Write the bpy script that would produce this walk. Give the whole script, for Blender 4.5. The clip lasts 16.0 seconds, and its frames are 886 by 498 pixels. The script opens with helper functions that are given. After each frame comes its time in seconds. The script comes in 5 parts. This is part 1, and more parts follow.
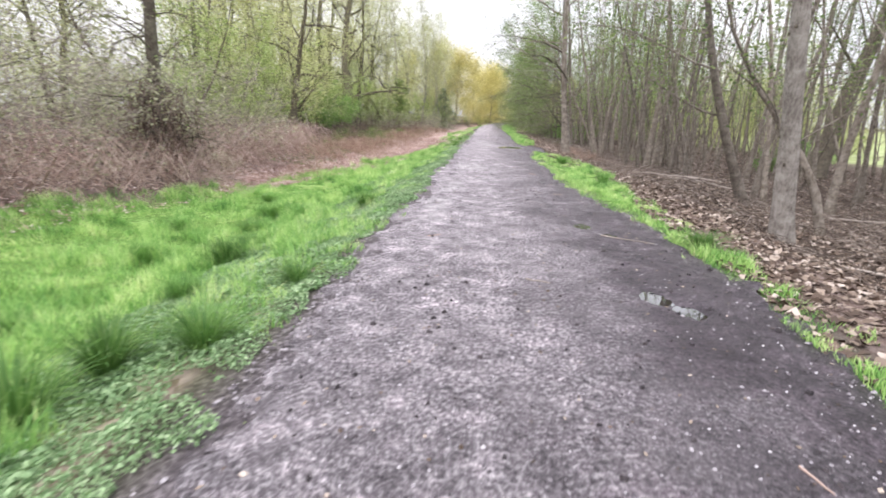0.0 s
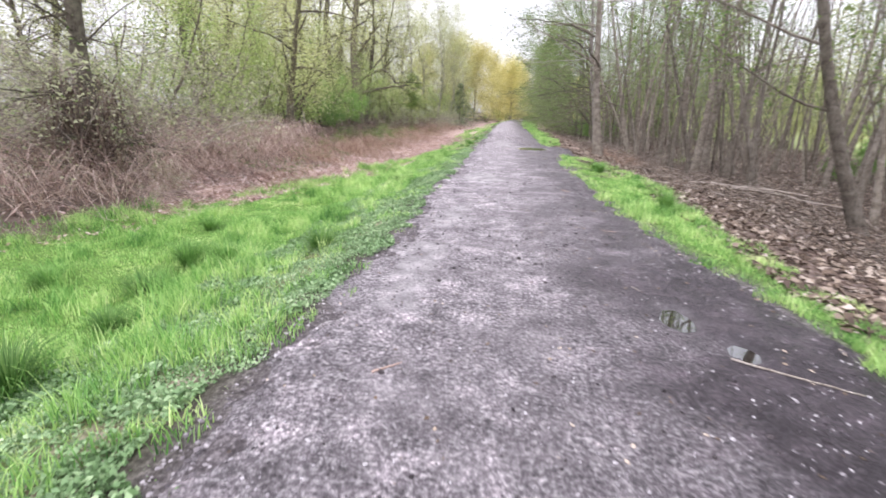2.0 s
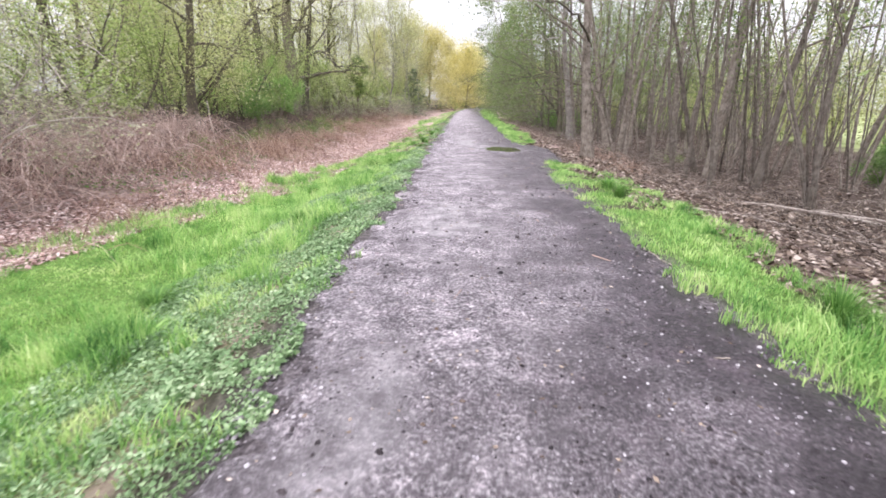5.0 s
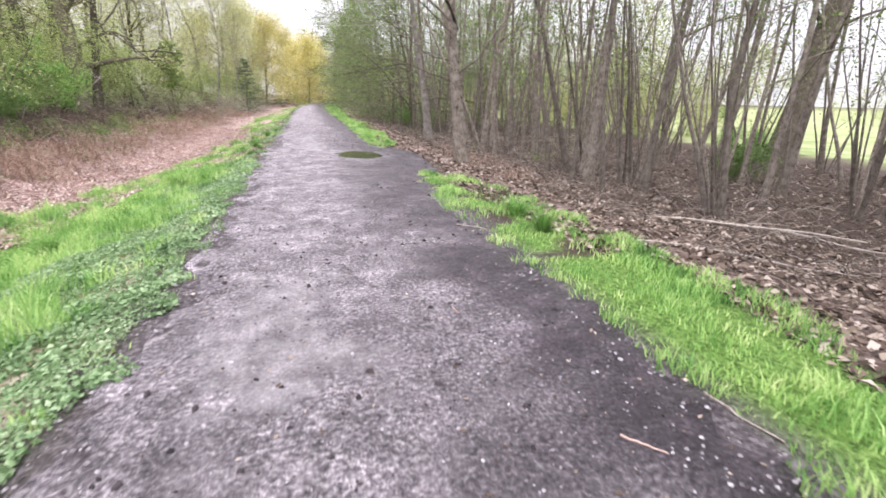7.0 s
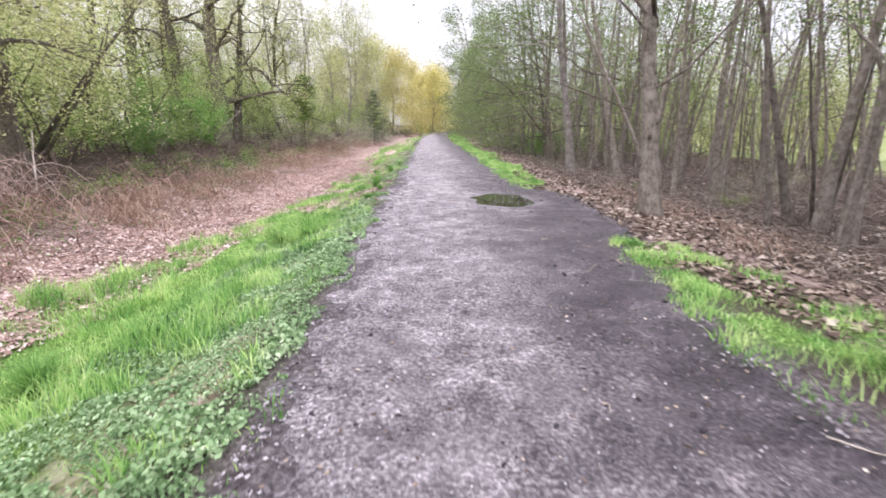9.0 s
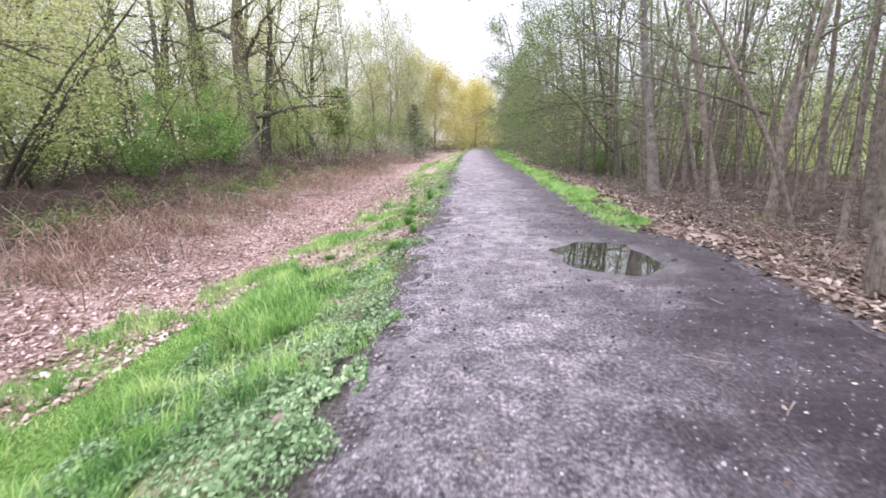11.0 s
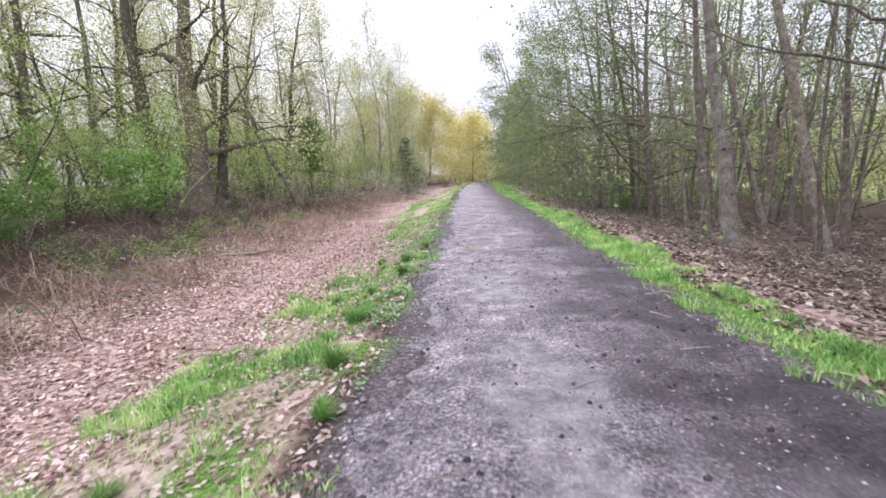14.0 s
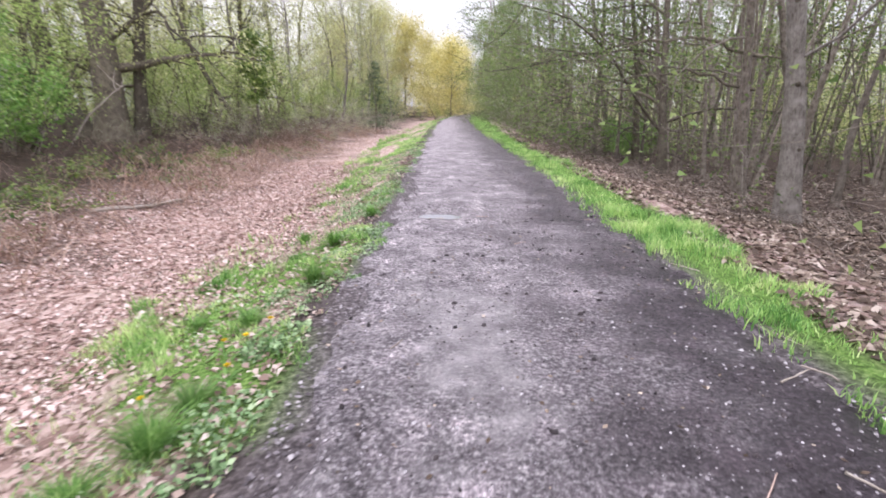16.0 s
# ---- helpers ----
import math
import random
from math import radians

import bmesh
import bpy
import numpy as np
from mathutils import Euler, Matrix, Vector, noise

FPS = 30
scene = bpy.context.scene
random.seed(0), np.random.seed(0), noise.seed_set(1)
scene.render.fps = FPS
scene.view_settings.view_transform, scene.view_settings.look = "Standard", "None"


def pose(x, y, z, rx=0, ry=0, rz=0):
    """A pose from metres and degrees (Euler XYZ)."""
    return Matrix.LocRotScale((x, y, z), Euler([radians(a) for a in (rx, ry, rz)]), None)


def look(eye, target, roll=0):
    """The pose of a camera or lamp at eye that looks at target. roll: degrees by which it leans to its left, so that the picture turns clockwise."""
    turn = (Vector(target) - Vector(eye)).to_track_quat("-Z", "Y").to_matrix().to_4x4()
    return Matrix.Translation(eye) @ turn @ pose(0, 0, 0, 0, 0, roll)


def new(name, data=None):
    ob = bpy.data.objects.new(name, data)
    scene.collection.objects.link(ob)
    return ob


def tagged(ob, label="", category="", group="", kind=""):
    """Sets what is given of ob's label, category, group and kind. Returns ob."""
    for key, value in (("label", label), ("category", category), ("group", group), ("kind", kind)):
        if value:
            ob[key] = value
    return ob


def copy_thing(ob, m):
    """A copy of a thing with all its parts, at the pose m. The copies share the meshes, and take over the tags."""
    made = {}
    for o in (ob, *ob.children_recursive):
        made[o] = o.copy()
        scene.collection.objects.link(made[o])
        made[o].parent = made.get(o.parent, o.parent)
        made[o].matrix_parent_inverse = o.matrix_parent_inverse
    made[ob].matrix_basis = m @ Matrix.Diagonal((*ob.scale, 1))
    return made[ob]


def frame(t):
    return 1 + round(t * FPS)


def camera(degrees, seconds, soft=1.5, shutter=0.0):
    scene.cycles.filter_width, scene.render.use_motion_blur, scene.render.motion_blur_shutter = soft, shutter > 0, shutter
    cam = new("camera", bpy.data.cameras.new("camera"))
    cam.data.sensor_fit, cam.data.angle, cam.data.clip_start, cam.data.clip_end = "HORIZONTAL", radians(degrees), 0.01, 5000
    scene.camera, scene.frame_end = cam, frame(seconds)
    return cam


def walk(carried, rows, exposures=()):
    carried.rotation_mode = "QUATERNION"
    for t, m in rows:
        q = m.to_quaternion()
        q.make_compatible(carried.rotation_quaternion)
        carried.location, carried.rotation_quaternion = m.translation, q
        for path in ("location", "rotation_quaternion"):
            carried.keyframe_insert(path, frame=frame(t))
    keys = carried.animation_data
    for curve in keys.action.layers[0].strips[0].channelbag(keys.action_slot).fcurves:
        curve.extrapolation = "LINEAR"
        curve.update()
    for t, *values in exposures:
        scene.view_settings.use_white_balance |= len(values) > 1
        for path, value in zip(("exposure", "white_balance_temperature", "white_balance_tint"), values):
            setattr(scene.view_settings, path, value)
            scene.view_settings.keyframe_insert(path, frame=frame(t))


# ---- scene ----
cam = camera(85.1, 16.0, soft=1.7, shutter=0.3)
EXPOSURE = [(0.0, 0.8, 6330, 14), (3.0, 0.82, 6200, 17), (7.0, 0.9, 6330, 18), (9.0, 0.82, 6220, 19), (12.5, 0.8, 5990, 20), (14.5, 0.6, 6080, 20), (16.0, 0.74, 6170, 20)]
PATH = [
    (0, (0.014, -0.003, 1.421), (-0.142, 1.918, 0.888), 1.7),
    (0.5, (0.098, 0.794, 1.465), (0.087, 2.72, 0.925), 2.8),
    (1, (0.07, 1.59, 1.462), (0.033, 3.514, 0.916), 2.0),
    (1.5, (0.115, 2.395, 1.46), (0.059, 4.318, 0.913), 1.7),
    (2, (0.057, 3.217, 1.457), (-0.176, 5.126, 0.908), 1.3),
    (2.5, (-0.041, 3.98, 1.458), (-0.477, 5.847, 0.888), 0.8),
    (3, (-0.122, 4.866, 1.485), (-0.643, 6.713, 0.921), 0.9),
    (3.5, (-0.178, 5.683, 1.506), (-0.613, 7.553, 0.948), 1.6),
    (4, (-0.177, 6.5, 1.565), (-0.479, 8.391, 0.988), 1.3),
    (4.2, (-0.193, 6.849, 1.561), (-0.428, 8.744, 0.968), 1.3),
    (6.3, (-0.189, 10.251, 1.461), (0.065, 12.147, 0.878), 0.9),
    (6.5, (-0.179, 10.626, 1.469), (0.168, 12.506, 0.881), 1.0),
    (7, (-0.119, 11.358, 1.489), (0.394, 13.197, 0.892), 1.3),
    (7.5, (-0.177, 12.228, 1.505), (0.392, 14.053, 0.918), 1.4),
    (8, (-0.205, 13.135, 1.503), (0.232, 15.01, 0.961), 1.1),
    (8.5, (-0.313, 14.02, 1.489), (-0.073, 15.936, 0.967), 0.6),
    (9, (-0.336, 14.908, 1.471), (-0.276, 16.844, 0.973), 0.2),
    (9.5, (-0.412, 15.731, 1.452), (-0.469, 17.674, 0.98), -0.2),
    (9.7, (-0.421, 16.123, 1.433), (-0.509, 18.072, 0.991), -0.3),
    (11.8, (-0.623, 20.017, 1.5), (-0.742, 21.964, 1.06), -0.6),
    (12, (-0.61, 20.348, 1.512), (-0.74, 22.289, 1.047), -0.9),
    (12.5, (-0.635, 21.295, 1.518), (-0.748, 23.235, 1.048), -1.2),
    (13, (-0.577, 22.102, 1.474), (-0.705, 24.049, 1.038), -1.7),
    (13.5, (-0.586, 22.912, 1.502), (-0.697, 24.875, 1.139), -1.9),
    (14, (-0.524, 23.71, 1.497), (-0.629, 25.683, 1.191), -1.9),
    (14.5, (-0.541, 24.44, 1.503), (-0.641, 26.417, 1.217), -1.5),
    (15, (-0.497, 25.321, 1.495), (-0.592, 27.29, 1.158), -1.3),
    (15.5, (-0.491, 26.139, 1.514), (-0.605, 28.091, 1.094), -0.5),
    (16, (-0.362, 26.979, 1.507), (-0.369, 28.897, 0.94), 0.1),
]
walk(cam, [(t, look(eye, target, roll)) for t, eye, target, roll in PATH], EXPOSURE)

# ---- light ----
world = bpy.data.worlds.new("overcast_sky")
scene.world = world
world.use_nodes = True
wn, wl = world.node_tree.nodes, world.node_tree.links
sky = wn.new("ShaderNodeTexSky")
sky.sky_type = "NISHITA"
sky.sun_disc = False
sky.sun_elevation, sky.sun_rotation = radians(48), radians(-25)
sky.air_density, sky.dust_density, sky.ozone_density = 1.0, 6.0, 1.0
cloud = wn.new("ShaderNodeTexNoise")
cloud.inputs["Scale"].default_value = 2.6
cloud.inputs["Detail"].default_value = 5
cloud_ramp = wn.new("ShaderNodeValToRGB")
cloud_ramp.color_ramp.elements[0].position, cloud_ramp.color_ramp.elements[1].position = 0.35, 0.65
cloud_ramp.color_ramp.elements[0].color = (3.2, 3.27, 3.5, 1)
cloud_ramp.color_ramp.elements[1].color = (4.4, 4.4, 4.5, 1)
# an overcast sky is three times as bright overhead as at the horizon
way = wn.new("ShaderNodeTexCoord")
split_way = wn.new("ShaderNodeSeparateXYZ")
climb = wn.new("ShaderNodeMapRange")
climb.inputs["From Min"].default_value, climb.inputs["From Max"].default_value = 0.0, 1.0
climb.inputs["To Min"].default_value, climb.inputs["To Max"].default_value = 1.2, 3.2
dome = wn.new("ShaderNodeVectorMath")
dome.operation = "SCALE"
cover = wn.new("ShaderNodeMix")
cover.data_type = "RGBA"
cover.inputs[0].default_value = 0.88
wl.new(way.outputs["Generated"], split_way.inputs[0])
wl.new(split_way.outputs[2], climb.inputs[0])
wl.new(cloud.outputs[0], cloud_ramp.inputs[0])
wl.new(cloud_ramp.outputs[0], dome.inputs[0])
wl.new(climb.outputs[0], dome.inputs["Scale"])
wl.new(sky.outputs[0], cover.inputs[6])
wl.new(dome.outputs[0], cover.inputs[7])
wl.new(cover.outputs[2], wn["Background"].inputs[0])
wn["Background"].inputs[1].default_value = 0.13

sun = new("sun", bpy.data.lights.new("sun", "SUN"))
sun.data.energy, sun.data.angle, sun.data.color = 1.2, radians(20), (1.0, 0.96, 0.9)
sun.matrix_world = look((-6, -14, 24), (0, 0, 0))


# ---- materials ----
def material(name, rough=0.8, spec=0.3):
    m = bpy.data.materials.new(name)
    m.use_nodes = True
    p = m.node_tree.nodes["Principled BSDF"]
    p.inputs["Roughness"].default_value = rough
    p.inputs["Specular IOR Level"].default_value = spec
    return m, m.node_tree.nodes, m.node_tree.links, p


def ramp(n, stops):
    r = n.new("ShaderNodeValToRGB")
    e = r.color_ramp.elements
    while len(e) < len(stops):
        e.new(0.5)
    for el, (pos, col) in zip(e, stops):
        el.position, el.color = pos, (*col, 1)
    return r


def noise_tex(n, l, scale, detail=4, rough=0.6, vector=None):
    t = n.new("ShaderNodeTexNoise")
    t.inputs["Scale"].default_value, t.inputs["Detail"].default_value, t.inputs["Roughness"].default_value = scale, detail, rough
    if vector is not None:
        l.new(vector, t.inputs["Vector"])
    return t


def mix(n, l, fac, a, b, mode="MIX"):
    x = n.new("ShaderNodeMix")
    x.data_type, x.blend_type = "RGBA", mode
    for sock, v in ((0, fac), (6, a), (7, b)):
        if isinstance(v, (int, float)):
            x.inputs[sock].default_value = v
        elif isinstance(v, tuple):
            x.inputs[sock].default_value = (*v, 1)
        else:
            l.new(v, x.inputs[sock])
    return x.outputs[2]


def bump(n, l, p, height, strength, dist):
    b = n.new("ShaderNodeBump")
    b.inputs["Strength"].default_value, b.inputs["Distance"].default_value = strength, dist
    l.new(height, b.inputs["Height"])
    l.new(b.outputs[0], p.inputs["Normal"])


def maths(n, l, op, a, b=0.0):
    x = n.new("ShaderNodeMath")
    x.operation = op
    for i, v in enumerate((a, b)):
        if isinstance(v, (int, float)):
            x.inputs[i].default_value = v
        else:
            l.new(v, x.inputs[i])
    return x.outputs[0]


def leaf_material(name, stops, translucent=0.35, rough=0.55, spec=0.3, patch=0.0):
    """Thin green or dry matter, each piece in its own tone; patch blends in clump-sized blotches."""
    m, n, l, p = material(name, rough, spec)
    g = n.new("ShaderNodeNewGeometry")
    r = ramp(n, stops)
    tex = n.new("ShaderNodeTexCoord")
    big = noise_tex(n, l, 1.7, 4, 0.65, tex.outputs["Object"])
    spread = maths(n, l, "ADD", maths(n, l, "MULTIPLY", big.outputs[0], 2.2), -0.6)
    f = maths(n, l, "ADD", maths(n, l, "MULTIPLY", g.outputs["Random Per Island"], 1 - patch), maths(n, l, "MULTIPLY", spread, patch))
    l.new(f, r.inputs[0])
    info = n.new("ShaderNodeObjectInfo")
    tone = n.new("ShaderNodeHueSaturation")
    l.new(r.outputs[0], tone.inputs["Color"])
    l.new(maths(n, l, "ADD", maths(n, l, "MULTIPLY", info.outputs["Random"], 0.5), 0.75), tone.inputs["Value"])
    l.new(tone.outputs[0], p.inputs["Base Color"])
    t = n.new("ShaderNodeBsdfTranslucent")
    l.new(tone.outputs[0], t.inputs[0])
    s = n.new("ShaderNodeMixShader")
    s.inputs[0].default_value = translucent
    l.new(p.outputs[0], s.inputs[1])
    l.new(t.outputs[0], s.inputs[2])
    l.new(s.outputs[0], n["Material Output"].inputs[0])
    return m


def bark_material(name, dark, mid, pale, lichen=0.5):
    m, n, l, p = material(name, 0.85, 0.2)
    tex = n.new("ShaderNodeTexCoord")
    mp = n.new("ShaderNodeMapping")
    mp.inputs["Scale"].default_value = (1, 1, 0.25)
    l.new(tex.outputs["Object"], mp.inputs["Vector"])
    fine = noise_tex(n, l, 38, 6, 0.7, mp.outputs[0])
    broad = noise_tex(n, l, 5.5, 6, 0.72, tex.outputs["Object"])
    c1 = ramp(n, [(0.36, dark), (0.60, mid)])
    l.new(fine.outputs[0], c1.inputs[0])
    mask = ramp(n, [(0.5 - 0.12 * lichen, (0, 0, 0)), (0.72 - 0.1 * lichen, (1, 1, 1))])
    l.new(broad.outputs[0], mask.inputs[0])
    col = mix(n, l, maths(n, l, "MULTIPLY", mask.outputs[0], lichen), c1.outputs[0], pale)
    info = n.new("ShaderNodeObjectInfo")
    tone = n.new("ShaderNodeHueSaturation")
    l.new(col, tone.inputs["Color"])
    l.new(maths(n, l, "ADD", maths(n, l, "MULTIPLY", info.outputs["Random"], 0.6), 0.7), tone.inputs["Value"])
    l.new(tone.outputs[0], p.inputs["Base Color"])
    bump(n, l, p, maths(n, l, "ADD", fine.outputs[0], broad.outputs[0]), 0.9, 0.03)
    return m


def stem_material(name, stops, rough=0.8):
    m, n, l, p = material(name, rough, 0.2)
    g = n.new("ShaderNodeNewGeometry")
    r = ramp(n, stops)
    l.new(g.outputs["Random Per Island"], r.inputs[0])
    l.new(r.outputs[0], p.inputs["Base Color"])
    return m


def path_material():
    m, n, l, p = material("wet_grit_path", 0.6, 0.4)
    tex = n.new("ShaderNodeTexCoord")
    ob = tex.outputs["Object"]
    sep = n.new("ShaderNodeSeparateXYZ")
    l.new(ob, sep.inputs[0])
    broad = noise_tex(n, l, 0.75, 5, 0.62, ob)
    medium = noise_tex(n, l, 4.5, 5, 0.68, ob)
    fine = noise_tex(n, l, 34, 7, 0.82, ob)
    grit = n.new("ShaderNodeTexVoronoi")
    grit.inputs["Scale"].default_value = 48
    l.new(ob, grit.inputs["Vector"])
    # muddier on the side under the alders
    wet = maths(n, l, "ADD", maths(n, l, "MULTIPLY", sep.outputs[0], 0.22), maths(n, l, "MULTIPLY", broad.outputs[0], 0.85))
    wet = maths(n, l, "ADD", wet, maths(n, l, "MULTIPLY", medium.outputs[0], 0.35))
    mud = ramp(n, [(0.66, (0, 0, 0)), (0.92, (1, 1, 1))])
    l.new(wet, mud.inputs[0])
    dry = ramp(n, [(0.37, (0.07, 0.059, 0.068)), (0.455, (0.19, 0.165, 0.181)), (0.535, (0.40, 0.36, 0.382)), (0.61, (0.82, 0.77, 0.79))])
    l.new(fine.outputs[0], dry.inputs[0])
    dark = ramp(n, [(0.36, (0.030, 0.023, 0.029)), (0.49, (0.085, 0.069, 0.081)), (0.585, (0.165, 0.138, 0.156)), (0.68, (0.36, 0.32, 0.345))])
    l.new(fine.outputs[0], dark.inputs[0])
    col = mix(n, l, mud.outputs[0], dry.outputs[0], dark.outputs[0])
    speck = ramp(n, [(0.0, (1, 1, 1)), (0.22, (0, 0, 0))])
    l.new(grit.outputs["Distance"], speck.inputs[0])
    pick = ramp(n, [(0.55, (0, 0, 0)), (0.7, (1, 1, 1))])
    l.new(grit.outputs["Color"], pick.inputs[0])
    sp = maths(n, l, "MULTIPLY", speck.outputs[0], maths(n, l, "MULTIPLY", pick.outputs[0], 0.6))
    col = mix(n, l, sp, col, (0.50, 0.46, 0.46))
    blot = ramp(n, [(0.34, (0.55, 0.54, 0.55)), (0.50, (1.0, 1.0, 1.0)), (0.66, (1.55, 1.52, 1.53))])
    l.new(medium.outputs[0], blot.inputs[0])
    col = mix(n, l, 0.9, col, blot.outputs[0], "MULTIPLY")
    # low spots of this noise are coloured darker and also sunk in the bump
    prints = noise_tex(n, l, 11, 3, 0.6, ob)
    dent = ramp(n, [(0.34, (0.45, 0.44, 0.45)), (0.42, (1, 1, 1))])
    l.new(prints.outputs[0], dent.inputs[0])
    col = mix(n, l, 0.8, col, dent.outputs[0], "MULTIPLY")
    worn = noise_tex(n, l, 1.9, 5, 0.7, ob)
    scuff = ramp(n, [(0.40, (0.72, 0.71, 0.72)), (0.53, (1.0, 1.0, 1.0)), (0.66, (1.6, 1.57, 1.58))])
    l.new(worn.outputs[0], scuff.inputs[0])
    col = mix(n, l, 0.9, col, scuff.outputs[0], "MULTIPLY")
    slick = noise_tex(n, l, 1.25, 6, 0.7, ob)
    even = ramp(n, [(0.48, (0, 0, 0)), (0.62, (0.4, 0.4, 0.4))])
    l.new(slick.outputs[0], even.inputs[0])
    plain = ramp(n, [(0.30, (0.17, 0.147, 0.16)), (0.5, (0.32, 0.285, 0.303)), (0.7, (0.54, 0.50, 0.515))])
    l.new(medium.outputs[0], plain.inputs[0])
    packed = mix(n, l, mud.outputs[0], plain.outputs[0], (0.062, 0.05, 0.058))
    col = mix(n, l, even.outputs[0], col, packed)
    silt = n.new("ShaderNodeAttribute")
    silt.attribute_name = "silt"
    pale = ramp(n, [(0.35, (0.27, 0.245, 0.255)), (0.65, (0.60, 0.565, 0.58))])
    l.new(medium.outputs[0], pale.inputs[0])
    col = mix(n, l, silt.outputs["Fac"], col, pale.outputs[0])
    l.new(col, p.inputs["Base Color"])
    rr = n.new("ShaderNodeMapRange")
    rr.inputs["To Min"].default_value, rr.inputs["To Max"].default_value = 0.75, 0.45
    l.new(mud.outputs[0], rr.inputs[0])
    l.new(rr.outputs[0], p.inputs["Roughness"])
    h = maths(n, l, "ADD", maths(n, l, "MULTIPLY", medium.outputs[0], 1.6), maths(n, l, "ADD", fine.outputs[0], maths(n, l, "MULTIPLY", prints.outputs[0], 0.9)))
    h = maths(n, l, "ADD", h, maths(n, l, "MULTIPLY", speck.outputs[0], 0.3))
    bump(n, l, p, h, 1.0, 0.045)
    return m


def ground_material():
    m, n, l, p = material("soil_turf_and_leaf_mould", 0.9, 0.15)
    tex = n.new("ShaderNodeTexCoord")
    ob = tex.outputs["Object"]
    fine = noise_tex(n, l, 26, 6, 0.7, ob)
    broad = noise_tex(n, l, 0.6, 4, 0.6, ob)
    cells = n.new("ShaderNodeTexVoronoi")
    cells.inputs["Scale"].default_value = 13
    l.new(ob, cells.inputs["Vector"])
    soil = ramp(n, [(0.3, (0.030, 0.023, 0.018)), (0.55, (0.085, 0.064, 0.05)), (0.75, (0.17, 0.13, 0.10))])
    l.new(fine.outputs[0], soil.inputs[0])
    turf = ramp(n, [(0.36, (0.04, 0.075, 0.018)), (0.52, (0.14, 0.26, 0.055)), (0.68, (0.29, 0.42, 0.13))])
    l.new(fine.outputs[0], turf.inputs[0])
    bw = n.new("ShaderNodeRGBToBW")
    l.new(cells.outputs["Color"], bw.inputs[0])
    litter = ramp(n, [(0.15, (0.20, 0.125, 0.105)), (0.45, (0.44, 0.315, 0.275)), (0.8, (0.64, 0.50, 0.455))])
    l.new(bw.outputs[0], litter.inputs[0])
    a1, a2, a3, a4 = (n.new("ShaderNodeAttribute") for _ in range(4))
    a1.attribute_name, a2.attribute_name, a3.attribute_name, a4.attribute_name = "turf", "litter", "field", "mud"
    col = mix(n, l, a2.outputs["Fac"], soil.outputs[0], litter.outputs[0])
    trod = ramp(n, [(0.35, (0.05, 0.042, 0.045)), (0.5, (0.12, 0.104, 0.11)), (0.65, (0.27, 0.24, 0.25))])
    l.new(fine.outputs[0], trod.inputs[0])
    col = mix(n, l, a4.outputs["Fac"], col, trod.outputs[0])
    col = mix(n, l, a1.outputs["Fac"], col, turf.outputs[0])
    meadow = ramp(n, [(0.35, (0.26, 0.33, 0.13)), (0.65, (0.46, 0.50, 0.27))])
    l.new(broad.outputs[0], meadow.inputs[0])
    col = mix(n, l, a3.outputs["Fac"], col, meadow.outputs[0])
    l.new(col, p.inputs["Base Color"])
    bump(n, l, p, fine.outputs[0], 0.8, 0.05)
    return m


def water_material():
    m, n, l, p = material("puddle_water", 0.03, 0.5)
    tex = n.new("ShaderNodeTexCoord")
    silt = noise_tex(n, l, 3, 3, 0.5, tex.outputs["Object"])
    r = ramp(n, [(0.35, (0.010, 0.009, 0.008)), (0.7, (0.024, 0.020, 0.018))])
    l.new(silt.outputs[0], r.inputs[0])
    l.new(r.outputs[0], p.inputs["Base Color"])
    p.inputs["IOR"].default_value = 1.6
    p.inputs["Coat Weight"].default_value = 1.0
    p.inputs["Coat Roughness"].default_value = 0.02
    p.inputs["Coat IOR"].default_value = 1.6
    small = noise_tex(n, l, 9, 2, 0.5, tex.outputs["Object"])
    bump(n, l, p, small.outputs[0], 0.05, 0.01)
    return m


PATH_MAT, GROUND_MAT, WATER_MAT = path_material(), ground_material(), water_material()
# strong patch: dark and bright blotches paint the shading between grass tussocks into the colour
GRASS_MAT = leaf_material("fresh_grass", [(0.12, (0.035, 0.10, 0.025)), (0.34, (0.15, 0.33, 0.085)), (0.56, (0.38, 0.585, 0.185)), (0.82, (0.70, 0.77, 0.39))], 0.35, 0.5, 0.3, 0.68)
TUFT_MAT = leaf_material("deep_green_grass", [(0.0, (0.07, 0.17, 0.04)), (0.6, (0.16, 0.32, 0.075)), (1.0, (0.29, 0.46, 0.14))], 0.35)
CLOVER_MAT = leaf_material("low_broad_leaves", [(0.05, (0.045, 0.085, 0.032)), (0.4, (0.16, 0.265, 0.115)), (0.75, (0.31, 0.42, 0.23)), (1.0, (0.52, 0.58, 0.41))], 0.15, 0.5, 0.35, 0.4)
LITTER_PINK = leaf_material("bleached_fallen_leaves", [(0.0, (0.15, 0.085, 0.07)), (0.3, (0.39, 0.25, 0.215)), (0.65, (0.63, 0.46, 0.42)), (1.0, (0.84, 0.73, 0.69))], 0.1, 0.7, 0.3)
LITTER_BANK = leaf_material("dull_beige_fallen_leaves", [(0.0, (0.13, 0.085, 0.065)), (0.4, (0.33, 0.235, 0.19)), (0.8, (0.56, 0.44, 0.38)), (1.0, (0.74, 0.64, 0.58))], 0.1, 0.75, 0.25)
LITTER_TAN = leaf_material("brown_fallen_leaves", [(0.0, (0.055, 0.038, 0.028)), (0.4, (0.15, 0.105, 0.078)), (0.8, (0.36, 0.285, 0.225)), (1.0, (0.62, 0.53, 0.46))], 0.1, 0.7, 0.3)
